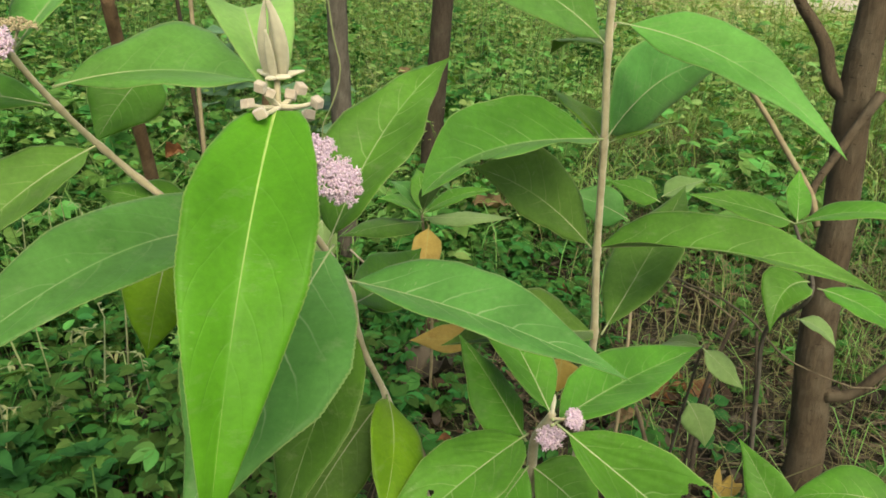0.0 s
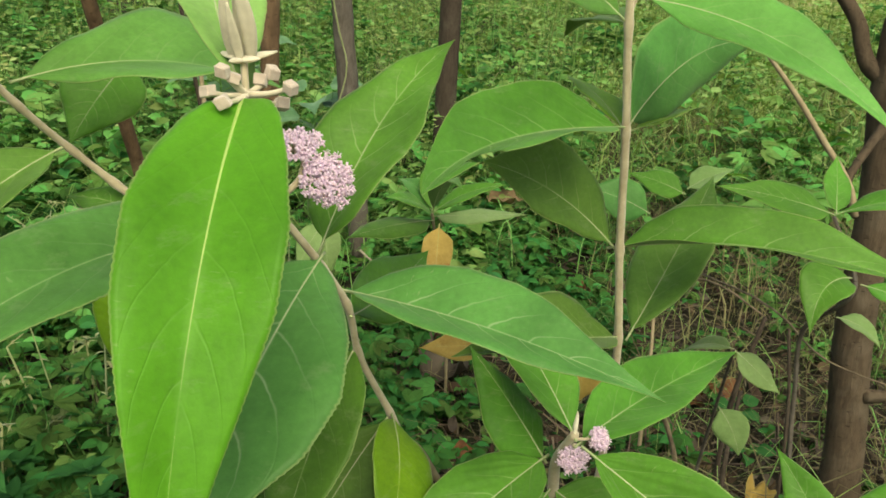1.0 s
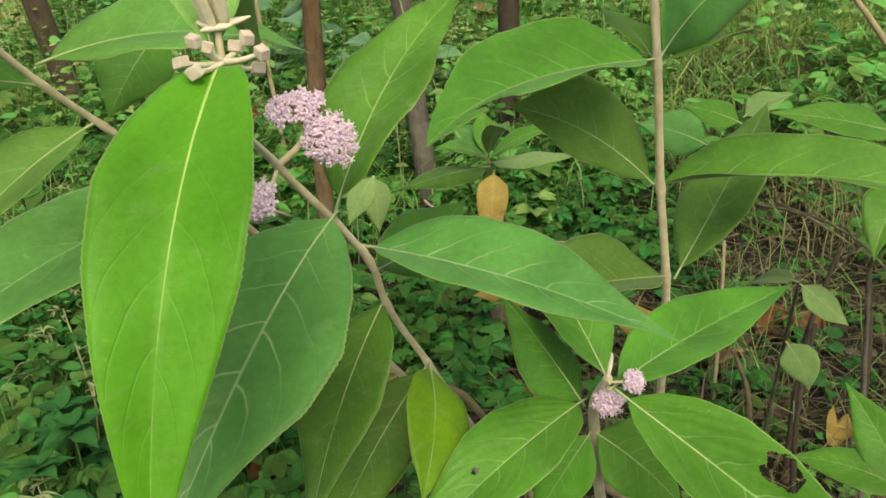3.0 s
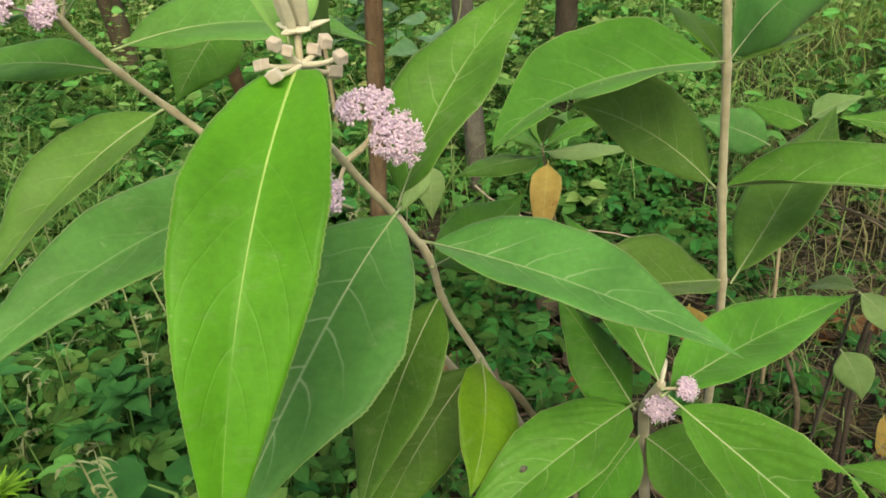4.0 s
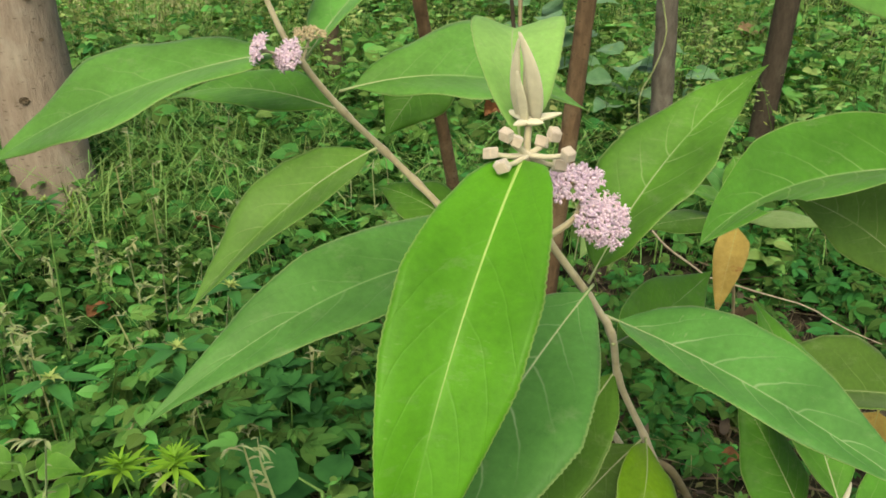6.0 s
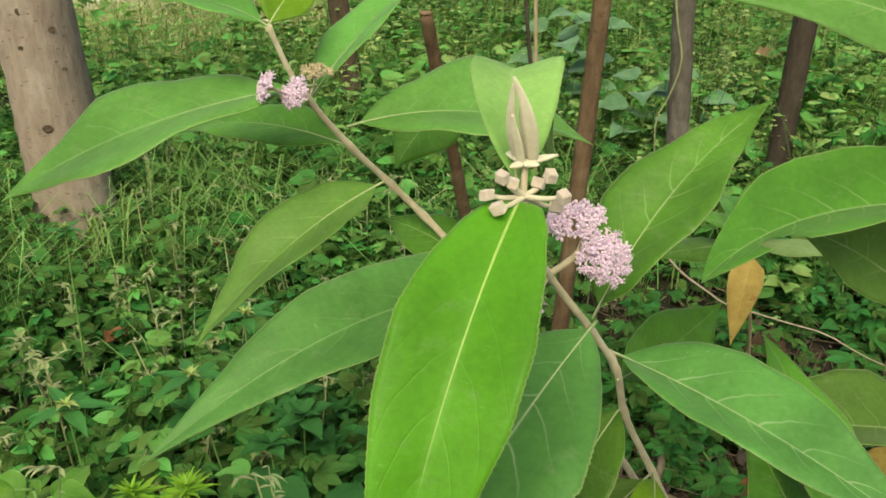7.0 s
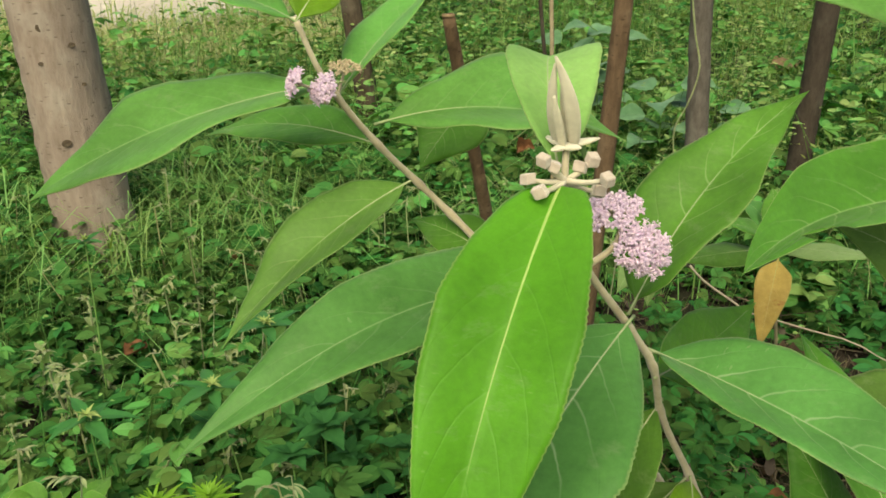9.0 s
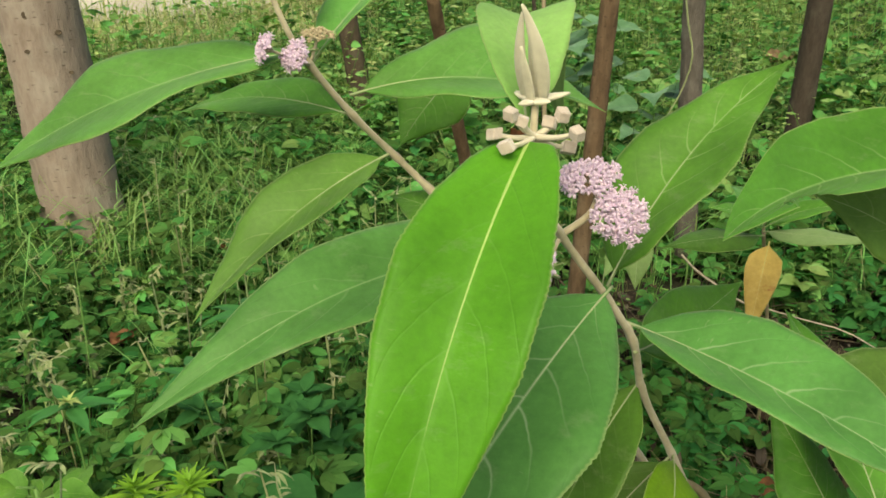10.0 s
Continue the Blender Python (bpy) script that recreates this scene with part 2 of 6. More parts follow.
HAIRY = plain_material("hairy_stalk", (0.18, 0.235, 0.1), (0.33, 0.365, 0.19), 60, 0.9, see=0.2, island=0.3, sheen=0.3)
TANGLE = plain_material("dry_grass", (0.095, 0.1, 0.048), (0.24, 0.225, 0.12), 4, 0.85, see=0.25, island=0.6)
HERB = plain_material("herb_leaf", (0.08, 0.22, 0.045), (0.165, 0.365, 0.095), 4, 0.55, see=0.3, island=0.6)
HERB_DARK = plain_material("dark_herb_leaf", (0.023, 0.1, 0.021), (0.055, 0.18, 0.038), 5, 0.68, spec=0.16, see=0.25, island=0.7)
HERB_OLIVE = plain_material("olive_weed_leaf", (0.036, 0.108, 0.024), (0.088, 0.2, 0.05), 9, 0.7, spec=0.16, see=0.3, island=0.6, bump_scale=160)
HERB_LIGHT = plain_material("light_herb_leaf", (0.16, 0.32, 0.08), (0.3, 0.45, 0.17), 6, 0.6, see=0.35, island=0.4)
# Far weeds and grass: pale by nature, lightened further to stand for sunshine there.
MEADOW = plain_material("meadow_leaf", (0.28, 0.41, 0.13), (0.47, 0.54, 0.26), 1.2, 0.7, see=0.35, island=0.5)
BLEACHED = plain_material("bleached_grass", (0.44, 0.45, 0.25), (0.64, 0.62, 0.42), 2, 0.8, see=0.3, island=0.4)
# Litter tones kept low: part of the shrubs' shade is put into their colour.
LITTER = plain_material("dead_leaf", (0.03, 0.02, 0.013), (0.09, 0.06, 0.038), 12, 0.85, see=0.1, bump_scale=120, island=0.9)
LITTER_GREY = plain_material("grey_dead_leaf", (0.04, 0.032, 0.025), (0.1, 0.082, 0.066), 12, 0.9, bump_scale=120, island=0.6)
RUST = plain_material("rust_leaf", (0.085, 0.036, 0.018), (0.27, 0.125, 0.058), 45, 0.75, see=0.15, bump_scale=160)
TAN = plain_material("tan_leaf", (0.17, 0.115, 0.065), (0.3, 0.215, 0.13), 30, 0.8, see=0.15, bump_scale=160)
DRY_SOIL = plain_material("dry_soil", (0.4, 0.35, 0.31), (0.54, 0.49, 0.44), 0.9, 0.95, bump_scale=6, distance=0.03)
BROAD = plain_material("broad_weed_leaf", (0.026, 0.12, 0.032), (0.052, 0.19, 0.052), 25, 0.7, see=0.3, bump_scale=140, spec=0.16)
BROAD_PALE = leaf_material("pale_broad_weed_leaf", (0.09, 0.22, 0.1), (0.15, 0.3, 0.16), (0.2, 0.32, 0.18), 0.25, 0.45)
SPRING_BROAD = leaf_material("spring_broad_leaf", (0.09, 0.26, 0.03), (0.14, 0.34, 0.045), (0.25, 0.4, 0.12), 0.35, 0.5)
STAR = plain_material("star_weed_leaf", (0.04, 0.18, 0.045), (0.07, 0.24, 0.065), 20, 0.45, see=0.3)
STAR_HEART = plain_material("star_weed_heart", (0.26, 0.38, 0.1), (0.42, 0.5, 0.2), 90, 0.6, see=0.3)
SPRING = plain_material("spring_green_leaf", (0.17, 0.38, 0.03), (0.26, 0.46, 0.06), 20, 0.5, see=0.35)


def ground_material():
    m, nodes, links = material("soil")
    place = nodes.new("ShaderNodeTexCoord").outputs["Object"]
    big = noise_node(nodes, links, 1.3, 5.0, 0.6, place)
    fine = noise_node(nodes, links, 45.0, 6.0, 0.7, place)
    # soil darkened too, to carry some of the shade below the shrubs
    soil = mix(nodes, links, ramp(nodes, links, fine, [(0.35, (0, 0, 0)), (0.7, (1, 1, 1))]), (0.012, 0.009, 0.006), (0.055, 0.04, 0.028))
    moss = mix(nodes, links, ramp(nodes, links, big, [(0.42, (0, 0, 0)), (0.6, (1, 1, 1))]), soil, (0.02, 0.03, 0.011))
    return finish(m, moss, 0.95, 0.0, fine, 0.8, 0.02)


SOIL = ground_material()


# ---- building helpers
def thing(name, place, label, category, group="", kind=""):
    ob = new(name)
    ob.location = place
    return tagged(ob, label, category, group, kind)


def mesh_ob(name, verts, faces, mats, parent=None, label="", uvs=None, slots=None, smooth=True, at=None):
    """One mesh object; vertices in world metres, stored relative to at (or to its parent's place)."""
    me = bpy.data.meshes.new(name)
    origin = Vector(at) if at is not None else Vector((0, 0, 0))
    me.from_pydata([tuple(Vector(v) - origin) for v in verts], [], faces)
    for m in mats:
        me.materials.append(m)
    if uvs is not None:
        layer = me.uv_layers.new(name="UVMap")
        for lp in me.loops:
            layer.data[lp.index].uv = uvs[lp.vertex_index]
    if slots is not None:
        me.polygons.foreach_set("material_index", slots)
    me.polygons.foreach_set("use_smooth", [smooth] * len(me.polygons))
    me.update()
    ob = new(name, me)
    ob.location = origin
    if parent is not None:
        adopt(ob, parent)
    if label:
        ob["label"] = label
    return ob


def place_of(ob):
    p = Vector(ob.location)
    while ob.parent:
        ob = ob.parent
        p += ob.location
    return p


def adopt(ob, parent):
    ob.location = Vector(ob.location) - place_of(parent)
    ob.parent = parent
    return ob


def spline(points, n):
    """n + 1 points along a smooth curve through the given points, each with its radius."""
    pts = [np.array(p, float) for p in points]
    pts = [2 * pts[0] - pts[1]] + pts + [2 * pts[-1] - pts[-2]]
    out = []
    segs = len(pts) - 3
    for k in range(n + 1):
        u = k / n * segs
        i = min(int(u), segs - 1)
        f = u - i
        a, b, c, d = pts[i : i + 4]
        h0, h, h1 = (max(float(np.linalg.norm((q - p)[:3])), 1e-6) for p, q in ((a, b), (b, c), (c, d)))
        m0 = ((c - b) / h * h0 + (b - a) / h0 * h) / (h0 + h) * h
        m1 = ((d - c) / h1 * h + (c - b) / h * h1) / (h + h1) * h
        out.append((2 * f**3 - 3 * f * f + 1) * b + (f**3 - 2 * f * f + f) * m0 + (3 * f * f - 2 * f**3) * c + (f**3 - f * f) * m1)
    return out


def tube_data(points, n, sides=8, knobs=0.0, nodes=()):
    """Vertices and faces of a tapered tube; points are x, y, z, radius."""
    path = spline(points, n)
    verts, faces = [], []
    ref = Vector((0.3, 0.9, 0.1))
    for k, p in enumerate(path):
        q = path[min(k + 1, n)] - path[max(k - 1, 0)]
        d = Vector([float(c) for c in q[:3]]).normalized()
        u = d.cross(ref).normalized()
        w = d.cross(u)
        r = max(float(p[3]), 0.0002)
        for q in nodes:
            r *= 1 + 0.3 * math.exp(-((Vector(q) - Vector([float(c) for c in p[:3]])).length / 0.0055) ** 2)
        for s in range(sides):
            a = 2 * math.pi * s / sides
            rr = r * (1 + (knobs * (noise.noise(Vector((p[0] * 40 + s, p[1] * 40, p[2] * 40)))) if knobs else 0))
            verts.append(Vector([float(c) for c in p[:3]]) + rr * (math.cos(a) * u + math.sin(a) * w))
    for k in range(n):
        for s in range(sides):
            t = (s + 1) % sides
            faces.append((k * sides + s, k * sides + t, (k + 1) * sides + t, (k + 1) * sides + s))
    faces.append(tuple(range(sides - 1, -1, -1)))
    faces.append(tuple(n * sides + s for s in range(sides)))
    return verts, faces


def tube(name, points, n, mat, parent=None, label="", sides=8, knobs=0.0, nodes=()):
    verts, faces = tube_data(points, n, sides, knobs, nodes)
    return mesh_ob(name, verts, faces, [mat], parent, label, at=points[0][:3])


leaf_count = [0]
LANCE = ((0, 0), (0.04, 0.22), (0.1, 0.52), (0.18, 0.8), (0.28, 0.96), (0.37, 1.0), (0.48, 0.95), (0.6, 0.79), (0.72, 0.55), (0.83, 0.31), (0.92, 0.12), (1, 0))
OVATE = ((0, 0), (0.03, 0.3), (0.08, 0.62), (0.16, 0.87), (0.26, 0.99), (0.34, 1.0), (0.46, 0.92), (0.6, 0.72), (0.74, 0.46), (0.86, 0.2), (0.94, 0.07), (1, 0))


STATIONS = (0.025, 0.08, 0.18, 0.32, 0.47, 0.62, 0.76, 0.88, 0.95)


def shaped(*widths):
    """A leaf outline from its half widths at set ways along the blade."""
    return ((0, 0), *zip(STATIONS, widths), (1, 0))


def outline(table, x):
    for (a, p), (b, q) in zip(table, table[1:]):
        if x <= b:
            f = (x - a) / (b - a)
            return p + (q - p) * f
    return 0.0


def leaf(plant, base, tip, width, facing=(0, -0.3, 1), sag=0.06, fold=10, tone=0.5, pale=False, dead=False, bend=0.0, stalk=0.05, form=LANCE, holes=(), twist=0.0, skin=None, halves=None):
    """A lance-shaped leaf with a petiole, from its base to its tip. facing: the way its upper side looks; sag: how far it arches; fold: degrees by which
    each half is raised along the midrib, one number or two; halves: how wide each side is; tone: 0 old and dark to 1 fresh; holes: bites, as side, way along, and half sizes."""
    leaf_count[0] += 1
    rng = random.Random(leaf_count[0])
    base, tip = Vector(base), Vector(tip)
    axis = tip - base
    length = axis.length
    up = Vector(facing)
    up = (up - up.dot(axis.normalized()) * axis.normalized()).normalized()
    side = axis.normalized().cross(up)
    rows, cols = (200, 26) if holes else (144, 8) if width > 0.06 else (84, 8)
    rise = Vector((0, 0, 1)) - axis.normalized().z * axis.normalized()
    rise = rise.normalized() if rise.length > 0.6 else up
    ctrl = (base + tip) / 2 + rise * sag * length * 2 + side * bend * length * 2
    top, uvs = [], []
    ribs = []
    ph, skew = rng.uniform(0, 6.28), rng.uniform(-0.04, 0.04)
    folds = fold if isinstance(fold, tuple) else (fold, fold)
    sides = halves or (1 - skew, 1 + skew)
    widths = [outline(form, max(0.0, (i / rows - stalk) / (1 - stalk))) for i in range(rows + 1)]
    for _ in range(2):
        widths = [widths[0]] + [(widths[i - 1] + 2 * widths[i] + widths[i + 1]) / 4 for i in range(1, rows)] + [0.0]
    for i in range(rows + 1):
        v = i / rows
        c = (1 - v) ** 2 * base + 2 * v * (1 - v) * ctrl + v * v * tip
        tang = (2 * (1 - v) * (ctrl - base) + 2 * v * (tip - ctrl)).normalized()
        nrm = (up - up.dot(tang) * tang).normalized()
        sd = tang.cross(nrm)
        if twist:
            a = radians(twist) * (v - 0.3)
            nrm, sd = nrm * math.cos(a) + sd * math.sin(a), sd * math.cos(a) - nrm * math.sin(a)
        x = max(0.0, (v - stalk) / (1 - stalk))
        half = max(width / 2 * widths[i], 0.0011 * (1 - 0.8 * x))
        full = min(1.0, half / width * 4)
        ribs.append((c, nrm, sd, half))
        for j in range(-cols, cols + 1):
            s = j / cols
            a = radians(folds[s > 0]) * (0.75 + 0.25 * abs(s))
            edge = sides[s > 0]
            if abs(j) == cols and x > 0.03:
                edge += 0.007 * (1 if i % 2 else -1) + rng.uniform(-0.006, 0.006)
            lift = math.sin(a) * abs(s) * half * sides[s > 0]
            ripple = 0.020 * width * math.sin(v * 17 + ph + (2.0 if s > 0 else 0)) * s * s * full
            bulge = 0.0035 * width * math.sin((v - 0.45 * abs(s)) * 60) * math.sin(math.pi * abs(s)) * full
            curl = -0.20 * width * max(0, abs(s) - 0.55) ** 2 * full
            top.append(c + sd * s * half * edge * math.cos(a) + nrm * (lift + ripple + bulge + curl))
            uvs.append((0.5 + 0.5 * s, v))
    nc = 2 * cols + 1
    count = len(top)
    below = [p - ribs[k // nc][1] * 0.00045 for k, p in enumerate(top)]
    gone = set()
    for i in range(rows):
        for j in range(nc - 1):
            s, v = (j + 0.5) / cols - 1, (i + 0.5) / rows
            for hs, hv, rs, rv in holes:
                d = math.hypot((s - hs) / rs, (v - hv) / rv)
                if d < 1 + 0.3 * noise.noise(Vector((s * 5, v * 30, hs))):
                    gone.add((i, j))
    faces, slots = [], []
    for i in range(rows):
        for j in range(nc - 1):
            if (i, j) in gone:
                continue
            q = (i * nc + j, i * nc + j + 1, (i + 1) * nc + j + 1, (i + 1) * nc + j)
            faces.append(q)
            slots.append(0)
            faces.append(tuple(count + k for k in reversed(q)))
            slots.append(1)
        for j in (0, nc - 1):
            if (i, min(j, nc - 2)) in gone:
                continue
            q = (i * nc + j, (i + 1) * nc + j, count + (i + 1) * nc + j, count + i * nc + j)
            faces.append(q if j == 0 else q[::-1])
            slots.append(0)
    upper = skin or LEAF_DEAD if dead or skin else LEAF_PALE if pale else LEAF_BRIGHT if 0.78 < tone < 0.9 else LEAF_YELLOWING if tone >= 0.9 else LEAF if tone > 0.46 else LEAF_COOL if tone > 0.38 else LEAF_DARK
    under = LEAF_DEAD if dead else LEAF_BELOW
    ob = mesh_ob("leaf", top + below, faces, [upper, under], plant, uvs=uvs + uvs, slots=slots, at=base)
    if dead:
        ob["label"] = "withered yellow leaf with brown spots"
    elif pale:
        ob["label"] = "small leaf turned to its pale underside"
    elif holes:
        ob["label"] = "green leaf eaten away in places"
    # petiole and midrib, sunk into the upper side and proud below
    r0 = 0.001 if 0.78 < tone < 0.9 else 0.0008 if width > 0.045 else 0.0006
    pts = []
    for i in range(0, rows - 3, rows // 12 if rows < 150 else rows // 14):
        c, nrm, sd, half = ribs[i]
        v = i / rows
        r = r0 * max(0.1, 1.4 - 1.7 * v**0.75)
        sink = 0.0 if v < stalk else 0.45 * r
        pts.append((*(c - nrm * (sink + 0.0001)), r))
    verts, faces = tube_data(pts, 36, 6)
    mesh_ob("midrib", verts, faces, [LEAF_DEAD if dead else RIB_FRESH if 0.78 < tone < 0.9 else RIB], ob, at=base)
    return ob


# ---- the ground and what lies far off
def height(x, y):
    """The land rises gently beyond the shrubs."""
    r = min(max(0.0, math.hypot(x, max(y, 0.0)) - 1.3), 14.0)
    rise = 0.115 * (r - 0.3 * (1 - math.exp(-r / 0.3)))
    return rise + 0.03 * noise.noise(Vector((x * 0.6, y * 0.6, 0.3))) + 0.012 * noise.noise(Vector((x * 3.1, y * 3.1, 4.0)))


def build_ground():
    verts, faces = [], []
    steps = [-500, -60, -30, -20, -15, -12, -10] + [-8 + 0.2 * k for k in range(81)] + [10, 12, 15, 20, 30, 60, 500]
    ysteps = [-500, -60, -30, -12, -5, -2] + [-1 + 0.2 * k for k in range(61)] + [12, 14, 17, 20, 30, 60, 500]
    for y in ysteps:
        for x in steps:
            verts.append((x, y, height(x, y) if abs(x) < 40 and -3 < y < 40 else height(max(-40, min(40, x)), max(-3, min(40, y)))))
    n = len(steps)
    for j in range(len(ysteps) - 1):
        for i in range(n - 1):
            faces.append((j * n + i, j * n + i + 1, (j + 1) * n + i + 1, (j + 1) * n + i))
    return tagged(mesh_ob("ground", verts, faces, [SOIL]), "dark soil with moss and rotting litter", "ground", kind="structure")


build_ground()


# ---- undergrowth: one sheet of many small leaves, blades and stalks for each kind
def scatter(rng, n, xr, yr, dense):
    """n places within the stretch, thinned by dense(x, y) from 0 to 1."""
    out = []
    while len(out) < n:
        x, y = rng.uniform(*xr), rng.uniform(*yr)
        if rng.random() < dense(x, y):
            out.append((x, y))
    return out


def in_view(x, y):
    """The wedge of land that the walk looks over."""
    return y > 0.3 and -1.25 * y - 0.7 < x < 0.72 * y + 0.5


def bare(x, y):
    """How bare the soil is: litter lies under the shrubs."""
    d = math.hypot((x - 0.5) / 0.95, (y - 1.25) / 0.8)
    return max(0.0, min(1.0, 1.5 - d + 0.35 * noise.noise(Vector((x * 3, y * 3, 9)))))


class Sheet:
    """Collects many small pieces into one mesh."""

    def __init__(self):
        self.v, self.f, self.n = [], [], 0

    def add(self, verts, faces):
        self.v.extend(verts)
        self.f.extend(tuple(i + self.n for i in f) for f in faces)
        self.n += len(verts)

    def leaflet(self, p, d, up, length, width, droop=0.25, fine=True):
        d = d.normalized()
        s = d.cross(up).normalized()
        n = s.cross(d)
        k = 0.12 * width
        if fine:
            rows = [(0.16, 0.36, 0.02), (0.42, 0.5, 0.12), (0.7, 0.4, 0.4), (0.89, 0.17, 0.72)]
            verts = [p]
            for f, w, q in rows:
                m = p + d * length * f - n * droop * length * q
                verts += [m + s * width * w + n * k * w * 2, m, m - s * width * w + n * k * w * 2]
            verts.append(p + d * length - n * droop * length)
            faces = [(0, 2, 1), (0, 3, 2)]
            for r in (1, 4, 7):
                faces += [(r, r + 1, r + 4, r + 3), (r + 1, r + 2, r + 5, r + 4)]
            self.add(verts, faces + [(10, 11, 13), (11, 12, 13)])
        else:
            m = p + d * length * 0.45 - n * droop * length * 0.2
            t = p + d * length - n * droop * length
            self.add([p, m + s * width * 0.5 + n * k, m, m - s * width * 0.5 + n * k, t], [(0, 2, 1), (0, 3, 2), (1, 2, 4), (2, 3, 4)])

    def lobed(self, p, d, up, size, lobes=5):
        """A small deeply cut leaf: pointed lobes that spread from the stalk and overlap at their feet."""
        d = d.normalized()
        s = d.cross(up).normalized()
        count = 5 if lobes > 4 else 3
        for k in range(count):
            b = (k - (count - 1) / 2) * (0.62 if count == 5 else 0.8)
            out = d * math.cos(b) + s * math.sin(b)
            self.leaflet(p, out, up, size * (1.0 - 0.24 * abs(b)), size * (0.4 if count == 5 else 0.5), 0.12 + 0.2 * abs(b), True)

    def blade(self, p, d, length, width, bend):
        """A grass blade that rises and bends over."""
        s = Vector((d.y, -d.x, 0)).normalized() * width / 2
        q1 = p + Vector((0, 0, 1)) * length * 0.45 + d * length * 0.10 * bend
        q2 = p + Vector((0, 0, 1)) * length * (0.8 - 0.15 * bend) + d * length * 0.38 * bend
        q3 = p + Vector((0, 0, 1)) * length * (0.95 - 0.45 * bend) + d * length * 0.8 * bend
        self.add([p - s, p + s, q1 - s, q1 + s, q2 - s * 0.7, q2 + s * 0.7, q3], [(0, 1, 3, 2), (2, 3, 5, 4), (4, 5, 6)])

    def stick(self, a, b, r):
        d = (b - a).normalized()
        u = d.cross(Vector((0.2, 0.4, 0.9))).normalized()
        w = d.cross(u)
        ring = [u * r, (u * -0.5 + w * 0.87) * r, (u * -0.5 - w * 0.87) * r]
        self.add([a + o for o in ring] + [b + o * 0.6 for o in ring], [(0, 1, 4, 3), (1, 2, 5, 4), (2, 0, 3, 5)])

    def done(self, name, mat, label, category):
        ob = mesh_ob(name, self.v, self.f, [mat], smooth=False)
        return tagged(ob, label, category, kind="stuff")


CLEARINGS = ((-3.88, 3.98, 0.85), (3.7, 7.9, 1.15))


def build_clearing():
    """Trodden pale soil where the weeds end, up the slope."""
    for cx, cy, size in CLEARINGS:
        verts, faces = [], []
        n, m = 36, 8
        for j in range(m + 1):
            for k in range(n):
                a = 2 * math.pi * k / n
                r = size * j / m * (1 + 0.16 * noise.noise(Vector((math.cos(a) * 2, math.sin(a) * 2, cx))))
                x, y = cx + math.cos(a) * r, cy + math.sin(a) * r
                verts.append((x, y, height(x, y) + 0.02))
        for j in range(m):
            for k in range(n):
                q = (k + 1) % n
                faces.append((j * n + k, j * n + q, (j + 1) * n + q, (j + 1) * n + k))
        tagged(mesh_ob("path", verts, faces, [DRY_SOIL]), "trodden bare patch of pale dry soil beyond weeds", "path", kind="structure")


build_clearing()


def open_soil(x, y):
    return any(math.hypot(x - cx, y - cy) < size * 1.05 for cx, cy, size in CLEARINGS)


def short_turf(x, y):
    """Low bleached grass in front of the trodden soil."""
    return any(math.hypot(x - 0.86 * cx, y - 0.86 * cy) < size + 0.35 for cx, cy, size in CLEARINGS)


